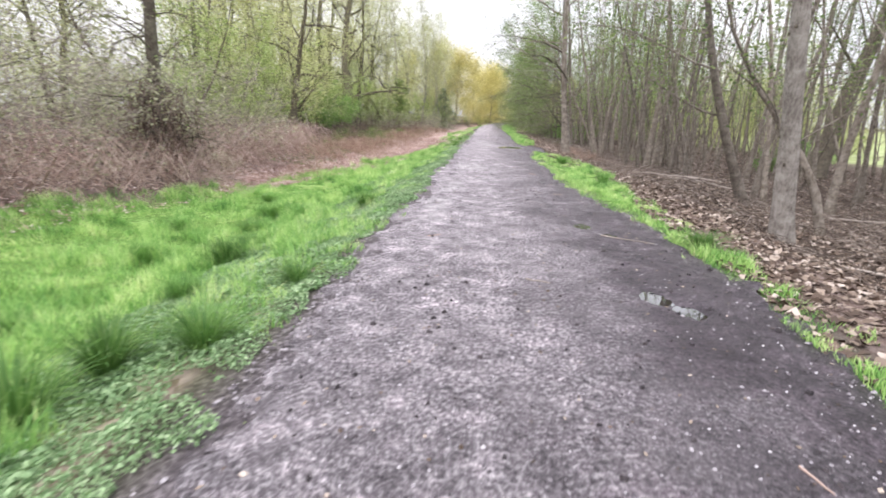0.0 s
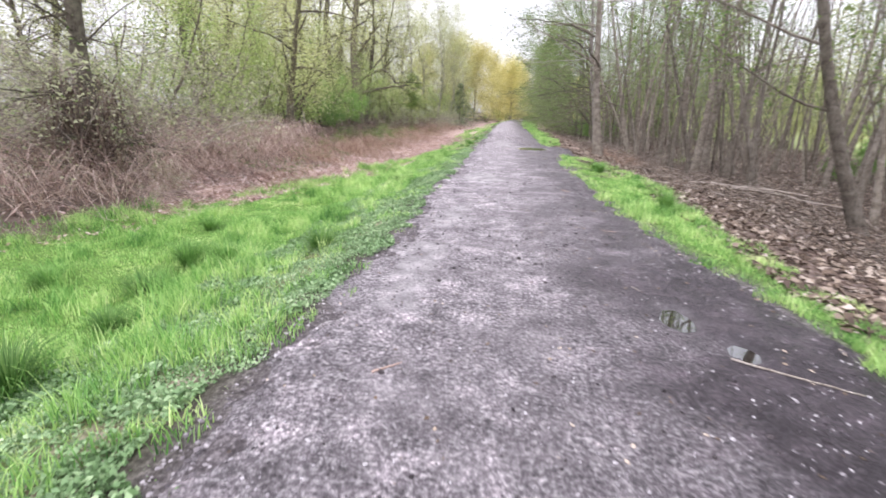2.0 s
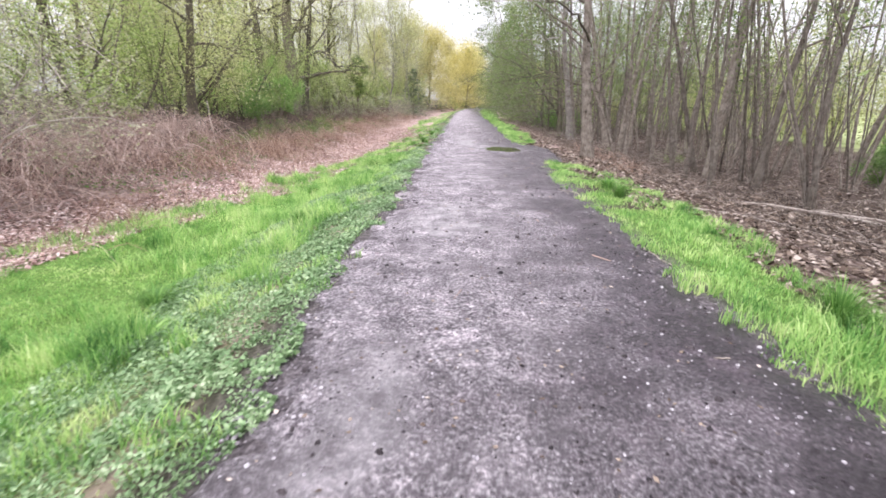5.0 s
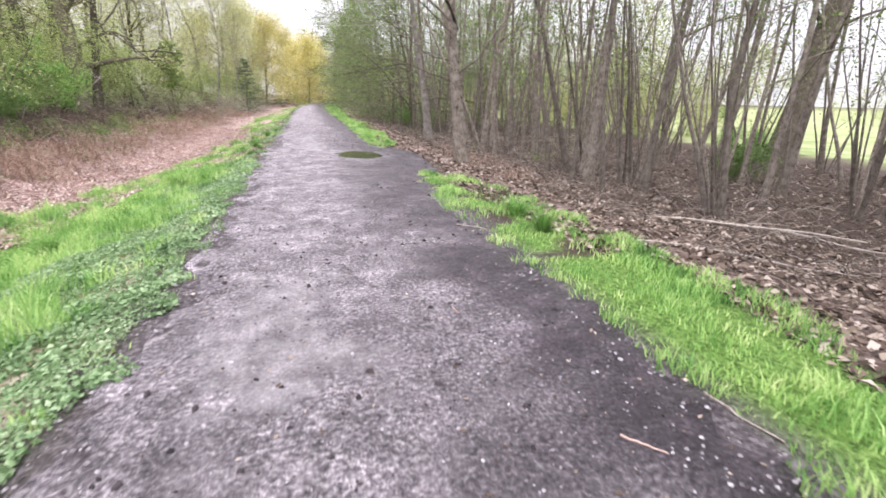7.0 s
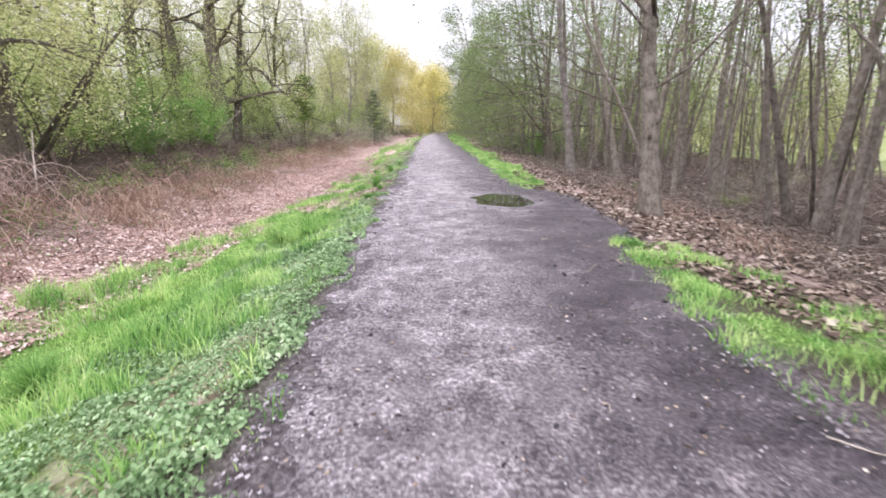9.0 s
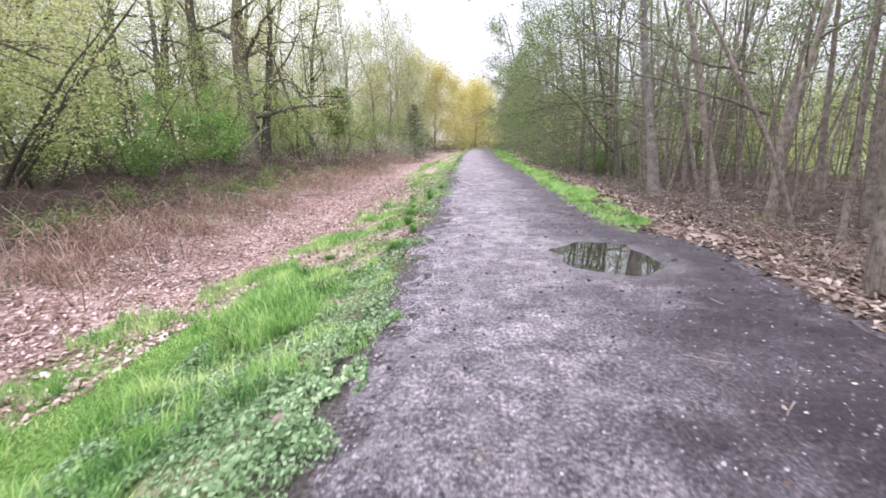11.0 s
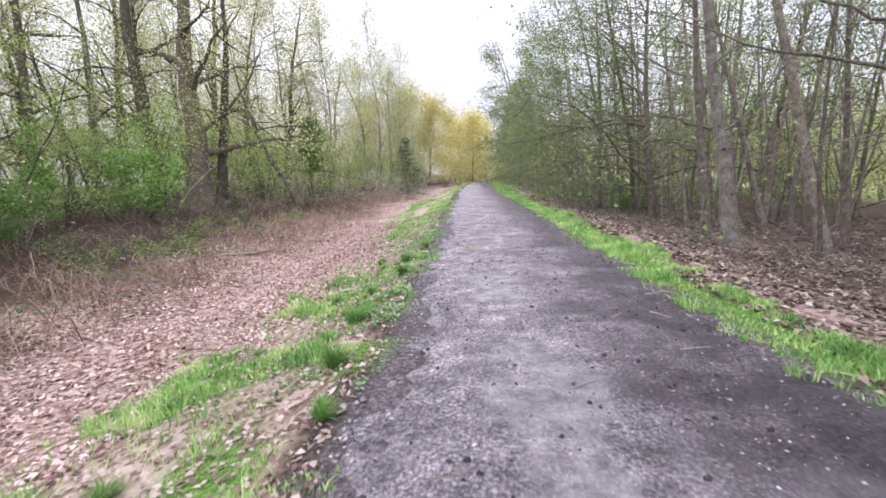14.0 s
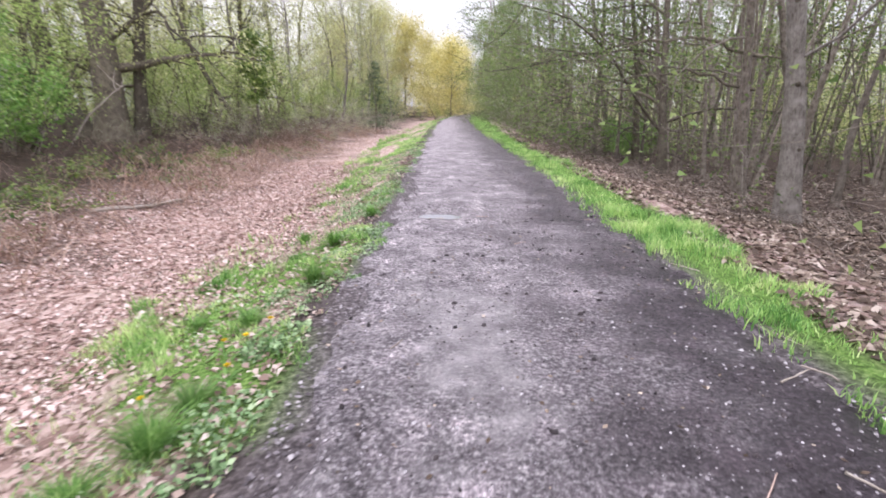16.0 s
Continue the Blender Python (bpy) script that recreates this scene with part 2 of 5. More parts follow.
ALDER_LEAF = leaf_material("spring_alder_leaf", [(0.0, (0.09, 0.15, 0.045)), (0.5, (0.19, 0.275, 0.085)), (1.0, (0.33, 0.41, 0.16))], 0.4)
WILLOW_LEAF = leaf_material("yellow_green_willow_leaf", [(0.0, (0.29, 0.33, 0.11)), (0.5, (0.51, 0.54, 0.235)), (1.0, (0.70, 0.70, 0.42))], 0.5)
SALLOW_LEAF = leaf_material("fresh_green_sallow_leaf", [(0.0, (0.17, 0.25, 0.06)), (0.5, (0.33, 0.45, 0.13)), (1.0, (0.52, 0.60, 0.25))], 0.45)
PALE_LEAF = leaf_material("pale_opening_leaf", [(0.0, (0.28, 0.30, 0.15)), (0.5, (0.43, 0.45, 0.27)), (1.0, (0.58, 0.58, 0.40))], 0.45)
POPLAR_LEAF = leaf_material("young_golden_poplar_leaf", [(0.0, (0.40, 0.36, 0.12)), (0.5, (0.60, 0.55, 0.23)), (1.0, (0.76, 0.71, 0.38))], 0.5)
ELDER_LEAF = leaf_material("bright_elder_leaf", [(0.0, (0.09, 0.19, 0.04)), (0.5, (0.19, 0.35, 0.085)), (1.0, (0.36, 0.51, 0.17))], 0.4)
IVY_LEAF = leaf_material("ivy_leaf", [(0.0, (0.06, 0.12, 0.02)), (0.6, (0.17, 0.26, 0.055)), (1.0, (0.34, 0.42, 0.12))], 0.25, 0.35, 0.5)
NEEDLE_MAT = leaf_material("spruce_needles", [(0.0, (0.05, 0.08, 0.045)), (0.6, (0.13, 0.18, 0.09)), (1.0, (0.34, 0.38, 0.24))], 0.15)
ALDER_BARK = bark_material("grey_alder_bark", (0.075, 0.061, 0.049), (0.235, 0.20, 0.165), (0.43, 0.385, 0.335), 0.6)
PALE_BARK = bark_material("pale_smooth_bark", (0.14, 0.12, 0.105), (0.31, 0.28, 0.25), (0.52, 0.48, 0.44), 0.7)
DARK_BARK = bark_material("dark_willow_bark", (0.05, 0.041, 0.033), (0.15, 0.125, 0.10), (0.26, 0.24, 0.175), 0.55)
BRAMBLE_MAT = stem_material("bramble_stems", [(0.0, (0.17, 0.105, 0.085)), (0.5, (0.43, 0.305, 0.26)), (1.0, (0.68, 0.55, 0.49))])
BRACKEN_MAT = stem_material("dead_bracken", [(0.0, (0.15, 0.085, 0.06)), (0.5, (0.36, 0.235, 0.175)), (1.0, (0.62, 0.47, 0.38))])
DARK_STEM = stem_material("dark_dead_stems", [(0.0, (0.045, 0.032, 0.026)), (0.6, (0.15, 0.105, 0.085)), (1.0, (0.36, 0.27, 0.225))])
FLOOR_TWIG = stem_material("wood_floor_twigs", [(0.0, (0.06, 0.044, 0.037)), (0.6, (0.19, 0.15, 0.125)), (1.0, (0.46, 0.40, 0.35))])
TWIG_MAT = stem_material("grey_twigs", [(0.0, (0.14, 0.11, 0.095)), (0.6, (0.34, 0.29, 0.255)), (1.0, (0.56, 0.50, 0.45))])
STRAW_MAT = stem_material("bleached_pinkish_straw", [(0.0, (0.24, 0.14, 0.11)), (0.5, (0.52, 0.36, 0.305)), (1.0, (0.78, 0.64, 0.58))])
CLOD_MAT = stem_material("dark_mud_clods", [(0.0, (0.022, 0.018, 0.02)), (1.0, (0.075, 0.062, 0.066))], 0.7)
DEADWOOD_MAT = bark_material("bleached_deadwood", (0.22, 0.18, 0.15), (0.48, 0.42, 0.37), (0.68, 0.62, 0.57), 0.5)
STONE_MAT = stem_material("path_grit", [(0.0, (0.045, 0.038, 0.042)), (0.45, (0.17, 0.15, 0.162)), (0.8, (0.30, 0.275, 0.29)), (1.0, (0.46, 0.43, 0.445))], 0.6)
PETAL_MAT = leaf_material("dandelion_petals", [(0.0, (0.75, 0.52, 0.01)), (1.0, (0.85, 0.68, 0.03))], 0.2)


# ---- mesh helpers ----
def lattice(ix, iy, seed):
    h = (ix.astype(np.int64) * 374761393 + iy.astype(np.int64) * 668265263 + seed * 2246822519) & 0x7FFFFFFF
    h = ((h ^ (h >> 13)) * 1274126177) & 0x7FFFFFFF
    return ((h ^ (h >> 16)) & 0xFFFF) / 65535.0


def vnoise(x, y, size, seed=0):
    """Smooth value noise from 0 to 1 with blotches of that size in metres."""
    x, y = np.asarray(x, float) / size, np.asarray(y, float) / size
    ix, iy = np.floor(x), np.floor(y)
    fx, fy = x - ix, y - iy
    fx, fy = fx * fx * (3 - 2 * fx), fy * fy * (3 - 2 * fy)
    a, b = lattice(ix, iy, seed), lattice(ix + 1, iy, seed)
    c, d = lattice(ix, iy + 1, seed), lattice(ix + 1, iy + 1, seed)
    return (a * (1 - fx) + b * fx) * (1 - fy) + (c * (1 - fx) + d * fx) * fy


def np_mesh(name, V, F, mat, smooth=False):
    V, F = np.asarray(V, float).reshape(-1, 3), np.asarray(F, np.int64)
    me = bpy.data.meshes.new(name)
    k = F.shape[1]
    me.vertices.add(len(V))
    me.vertices.foreach_set("co", V.astype(np.float32).ravel())
    me.loops.add(F.size)
    me.loops.foreach_set("vertex_index", F.astype(np.int32).ravel())
    me.polygons.add(len(F))
    me.polygons.foreach_set("loop_start", np.arange(0, F.size, k, dtype=np.int32))
    me.update(calc_edges=True)
    if smooth:
        me.polygons.foreach_set("use_smooth", np.ones(len(F), bool))
    me.materials.append(mat)
    return me


def part(name, V, F, mat, parent=None, label="", smooth=False):
    ob = new(name, np_mesh(name, V, F, mat, smooth))
    if parent is not None:
        ob.parent = parent
    if label:
        ob["label"] = label
    return ob


def unit(v):
    return v / np.maximum(np.linalg.norm(v, axis=-1, keepdims=True), 1e-9)


def tubes(P, R, sides):
    """Tapered tubes along polylines P (count, points, 3) with radii R (count, points)."""
    P, R = np.asarray(P, float), np.asarray(R, float)
    n, k, _ = P.shape
    T = unit(np.gradient(P, axis=1))
    mean = unit(P[:, -1] - P[:, 0])
    ref = np.where(np.abs(mean[:, 2:3]) > 0.8, np.array([[1.0, 0, 0]]), np.array([[0, 0, 1.0]]))
    A = unit(np.cross(T, ref[:, None, :]))
    B = np.cross(T, A)
    ang = np.arange(sides) * 2 * math.pi / sides
    ring = P[:, :, None] + R[:, :, None, None] * (np.cos(ang)[:, None] * A[:, :, None] + np.sin(ang)[:, None] * B[:, :, None])
    idx = np.arange(n * k * sides).reshape(n, k, sides)
    nxt = np.roll(idx, -1, axis=2)
    F = np.stack([idx[:, :-1], nxt[:, :-1], nxt[:, 1:], idx[:, 1:]], axis=-1).reshape(-1, 4)
    return ring.reshape(-1, 3), F


def join(parts):
    Vs, Fs, at = [], [], 0
    for V, F in parts:
        Vs.append(V)
        Fs.append(F + at)
        at += len(V)
    return np.concatenate(Vs), np.concatenate(Fs)


def wander(g, start, way, length, n, wob, rise):
    """Polylines that start at start (count, 3), set off along way and waver."""
    start, d = np.asarray(start, float), unit(np.asarray(way, float))
    pts, step = [start], (np.asarray(length, float) / (n - 1)).reshape(-1, 1)
    for _ in range(n - 1):
        d = unit(d + g.normal(0, wob, d.shape) + np.array([0, 0, rise]))
        pts.append(pts[-1] + d * step)
    return np.stack(pts, axis=1)


def leaves(g, P, size, droop=0.3):
    """Folded leaf blades of four corners at the points P."""
    n = len(P)
    a = g.uniform(0, 2 * math.pi, n)
    along = unit(np.stack([np.cos(a), np.sin(a), g.normal(-droop, 0.45, n)], -1))
    side = unit(np.cross(along, g.normal(0, 1, (n, 3))))
    s = (size * g.uniform(0.6, 1.35, n))[:, None]
    up = np.cross(along, side)
    V = np.stack([P - along * s * 0.5, P + side * s * 0.32 + up * s * 0.08, P + along * s * 0.55, P - side * s * 0.32 + up * s * 0.08], 1)
    return V.reshape(-1, 3), np.arange(n * 4).reshape(-1, 4)


def foliage(g, P, size):
    """Small pointed leaves of three corners at the points P, for crowns."""
    n = len(P)
    a = g.uniform(0, 2 * math.pi, n)
    along = unit(np.stack([np.cos(a), np.sin(a), g.normal(-0.25, 0.5, n)], -1))
    side = unit(np.cross(along, g.normal(0, 1, (n, 3))))
    s = (size * g.uniform(0.6, 1.4, n))[:, None]
    V = np.stack([P - side * s * 0.3, P + side * s * 0.3 + along * s * 0.15, P + along * s], 1)
    return V.reshape(-1, 3), np.arange(n * 3).reshape(-1, 3)


# ---- lie of the land ----
def bend(y):
    y = np.asarray(y, float)
    return np.where(y > 58, 0.00085 * (y - 58) ** 2, 0.0) + np.where(y > 112, 0.006 * (y - 112) ** 2, 0.0)


def left_edge(y):
    return np.interp(y, [-6, 3, 6, 9.2, 12.3, 15, 17.5, 20.5, 25, 27.2, 28.2, 30.5, 60], [-1.2, -1.18, -1.26, -1.12, -1.3, -1.18, -1.12, -1.18, -1.26, -1.2, -1.08, -1.16, -1.14]) + bend(y)


def right_edge(y):
    return np.interp(y, [-6, 2.5, 4.7, 7.7, 9, 12, 13.5, 20, 21.8, 25.3, 27, 30, 37, 60], [2.2, 2.26, 2.45, 2.36, 2.05, 1.94, 1.86, 1.86, 2.6, 2.8, 1.95, 1.88, 1.94, 1.9]) + bend(y)


def turf_left(y):
    return np.interp(y, [-6, 8, 12, 16, 20, 25, 30, 34, 48, 60, 130], [-8.6, -8.2, -7.2, -6.3, -5.2, -4.6, -3.9, -3.3, -4.3, -4.6, -4.6]) + bend(y)


def turf_right(y):
    return np.interp(y, [-6, 3, 5, 13, 15, 19, 20.5, 21.5, 26.3, 27, 30, 35, 45, 60, 70, 130], [2.6, 2.65, 2.85, 3.2, 3.6, 3.5, 3.0, 2.0, 2.0, 2.6, 2.65, 3.1, 3.2, 3.4, 4.2, 4.2]) + bend(y)


def land(x, y):
    """Height of the ground beside the track."""
    x, y = np.asarray(x, float), np.asarray(y, float)
    u = x - bend(y)
    z = np.interp(u, [-60, -14, -11, -8.6, -6.6, -4.2, -2.6, -1.5, -1.05, -0.85, -0.5, 1.4, 1.8, 2.4, 3.3, 5.2, 8, 12, 60],
                  [0.4, 0.3, 0.1, -0.35, -0.76, -0.78, -0.4, -0.05, -0.015, -0.035, -0.13, -0.13, -0.02, -0.02, -0.12, -0.4, -0.75, -0.9, -1.0])
    mud = np.clip((right_edge(y) - bend(y) - 2.0) / 0.8, 0, 1) * np.clip(1 - np.abs(u - 1.9) / 1.1, 0, 1)
    z = z - 0.10 * mud
    off = np.clip((np.abs(u - 0.35) - 1.9) / 1.2, 0, 1)
    return z + off * (0.16 * (vnoise(x, y, 1.7, 3) - 0.5) + 0.09 * (vnoise(x, y, 0.55, 4) - 0.5))


PUDDLES = [(1.25, 24.78, 0.60, 0.90), (1.52, 4.00, 0.11, 0.15), (1.69, 3.69, 0.10, 0.13), (1.42, 6.80, 0.13, 0.24), (1.68, 6.30, 0.08, 0.13), (-0.46, 33.8, 0.28, 0.17)]
WATER_Z = -0.032


def track(x, y):
    """Height of the trodden surface, hollowed at the puddles."""
    z = 0.018 * (vnoise(x, y, 0.9, 11) - 0.5) + 0.012 * (vnoise(x, y, 0.28, 12) - 0.5) + 0.010 * (vnoise(x, y, 0.10, 13) - 0.5)
    for px, py, rx, ry in PUDDLES:
        wob = 1 + 0.45 * (vnoise(x, y, 0.35, 14) - 0.5)
        r = np.sqrt(((x - px) / rx) ** 2 + ((y - py) / ry) ** 2) * wob
        z = z - 0.052 * np.clip(1.35 - r, 0, 0.55) / 0.55 - 0.012 * np.clip(1.9 - r, 0, 1) * np.clip(r - 0.8, 0, 1)
    return z


def grid(xs, ys):
    X, Y = np.meshgrid(xs, ys)
    n, m = len(xs), len(ys)
    i = np.arange(n * m).reshape(m, n)
    F = np.stack([i[:-1, :-1], i[:-1, 1:], i[1:, 1:], i[1:, :-1]], -1).reshape(-1, 4)
    return X, Y, F


xs = np.concatenate([[-1500, -600, -250, -120], np.linspace(-70, -14, 40), np.arange(-13.6, 10.1, 0.17), np.linspace(10.5, 45, 40), [70, 120, 250, 600, 1500]])
ys = np.concatenate([[-1500, -500, -150, -50, -20], np.linspace(-10, -3, 12), np.arange(-2.6, 44, 0.2), np.linspace(44.5, 140, 150), [160, 200, 300, 600, 1500]])
X, Y, F = grid(xs, ys)
Z = land(X, Y)
ground = tagged(part("ground", np.stack([X, Y, Z], -1), F, GROUND_MAT, smooth=True), "damp woodland ground of soil, turf and fallen leaves", "ground", kind="structure")
u = X - bend(Y)
jit = 0.9 * (vnoise(X, Y, 1.1, 21) - 0.5)
in_left = np.clip((u + jit - (turf_left(Y) - bend(Y))) / 0.35, 0, 1) * (u < 0.3)
in_right = np.clip(((turf_right(Y) - bend(Y)) - u - 0.6 * jit) / 0.3, 0, 1) * (u > 0.3)
bare = np.where((Y > 25) & (u < 0), np.clip((vnoise(X, Y, 0.75, 22) - 0.45) * 6, 0, 1), 1.0)
bare = np.where((Y > 15.5) & (Y < 27) & (u > 0.3), np.clip((vnoise(X, Y, 0.55, 24) - 0.26) * 5, 0, 1), bare)
bare = bare * np.where(u < 0, np.clip((left_edge(Y) - 0.02 - X) / 0.3, 0, 1), np.clip((X - right_edge(Y) - 0.02) / 0.3, 0, 1))
turf = np.clip(in_left + in_right, 0, 1) * bare * np.where((u < 0) & (Y < 24), np.clip((left_edge(Y) - X - 0.3) / 1.3, 0.12, 1), 1.0)
strewn = np.clip((u + np.interp(Y, [14, 20], [13.5, 8.7]) + 1.5 * jit) / 0.8, 0, 1) * (X < left_edge(Y) - 0.45) * np.clip(1.6 * vnoise(X, Y, 0.9, 23) - 0.15 + 0.35 * (u + 6.5), 0.35, 1) * np.clip((Y - 8) / 6, 0.7, 1) + np.clip((np.maximum(turf_right(Y), right_edge(Y)) - bend(Y) + 1.9 - u + 1.6 * jit) / 1.0, 0.08, 1) * (u > 0) * np.interp(Y, [18, 25], [0.3, 0.8]) * np.clip((X - np.maximum(turf_right(Y), right_edge(Y) + 0.3) + 0.25) / 0.4, 0, 1)
field = np.clip((u - 23 - 3 * jit) / 3, 0, 1)
mud = np.where(u < 0.3, np.clip(1 - (left_edge(Y) - X) / 0.45, 0, 1), np.clip(1 - (X - right_edge(Y)) / 0.45, 0, 1))
for key, val in (("turf", turf), ("litter", strewn), ("field", field), ("mud", mud)):
    layer = ground.data.attributes.new(key, "FLOAT", "POINT")
    layer.data.foreach_set("value", np.clip(val, 0, 1).astype(np.float32).ravel())

ys = np.concatenate([np.arange(-8, 46, 0.085), np.linspace(46.3, 138, 190)])
S, Y, F = grid(0.5 - 0.5 * np.sin(np.linspace(math.pi / 2, -math.pi / 2, 64)) * (0.7 + 0.3 * np.abs(np.linspace(-1, 1, 64))), ys)
lo = left_edge(Y) - 0.1 + 0.22 * (vnoise(Y * 0, Y, 0.8, 31) - 0.5) + 0.2 * (vnoise(Y * 0, Y, 0.25, 32) - 0.5)
hi = right_edge(Y) + 0.12 + 0.25 * (vnoise(Y * 0, Y, 1.1, 33) - 0.5) + 0.2 * (vnoise(Y * 0, Y, 0.3, 34) - 0.5)
X = lo + (hi - lo) * S
rim = np.minimum(X - lo, hi - X)
Z = track(X, Y) - 0.15 * np.clip((0.10 - rim) / 0.10, 0, 1) - 0.05 * np.clip((0.42 - rim) / 0.42, 0, 1) * (0.35 + 1.5 * (vnoise(X, Y, 0.16, 35) - 0.3) + 0.8 * (vnoise(X, Y, 0.5, 36) - 0.5))
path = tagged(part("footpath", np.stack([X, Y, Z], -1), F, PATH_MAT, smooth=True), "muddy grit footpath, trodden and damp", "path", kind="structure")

ring = np.zeros_like(X)
for px, py, rx, ry in PUDDLES:
    side = 0.35 * rx if rx > 0.5 else 0.0
    wide = 1.3 if rx > 0.5 else 1.0
    r = np.sqrt(((X - px + side) / (rx * wide)) ** 2 + ((Y - py) / (ry * (0.8 + 0.2 * wide))) ** 2) + 0.5 * (vnoise(X, Y, 0.3, 37) - 0.5)
    ring = np.maximum(ring, np.clip((1.4 - r) / 0.4, 0, 1) * (0.1 + 0.42 * vnoise(X, Y, 0.5, 38)) * (1.0 if rx > 0.5 else 0.45))
# paler worn patches where the grit has dried
for px, py, rx, ry in ((-0.75, 7.7, 0.24, 1.3), (-0.35, 14.6, 0.5, 1.0), (0.0, 26.3, 0.35, 1.6), (-0.2, 30.2, 0.4, 1.2), (-0.6, 10.2, 0.3, 0.8)):
    r = np.sqrt(((X - px) / rx) ** 2 + ((Y - py) / ry) ** 2) + 1.1 * (vnoise(X, Y, 0.35, 39) - 0.5) + 0.7 * (vnoise(X, Y, 0.12, 40) - 0.5)
    ring = np.maximum(ring, 0.6 * np.clip((1.1 - r) / 0.5, 0, 1))
path.data.attributes.new("silt", "FLOAT", "POINT").data.foreach_set("value", ring.astype(np.float32).ravel())

for px, py, rx, ry in PUDDLES:
    ang = np.arange(40) * 2 * math.pi / 40
    rad = np.array([0.0, 0.5, 0.95, 1.34])
    V = [(px, py, WATER_Z)] + [(px + rx * q * math.cos(a), py + ry * q * math.sin(a), WATER_Z) for q in rad[1:] for a in ang]
    me = bpy.data.meshes.new("puddle")
    F = [(0, 1 + i, 1 + (i + 1) % 40) for i in range(40)]
    for ring in range(2):
        b = 1 + ring * 40
        F += [(b + i, b + 40 + i, b + 40 + (i + 1) % 40, b + (i + 1) % 40) for i in range(40)]
    me.from_pydata(V, [], F)
    me.materials.append(WATER_MAT)
    tagged(new("puddle", me), "shallow rain puddle mirroring the trees and sky" if rx > 0.5 else "small shallow puddle in the muddy path", "puddle", "puddles on the path")


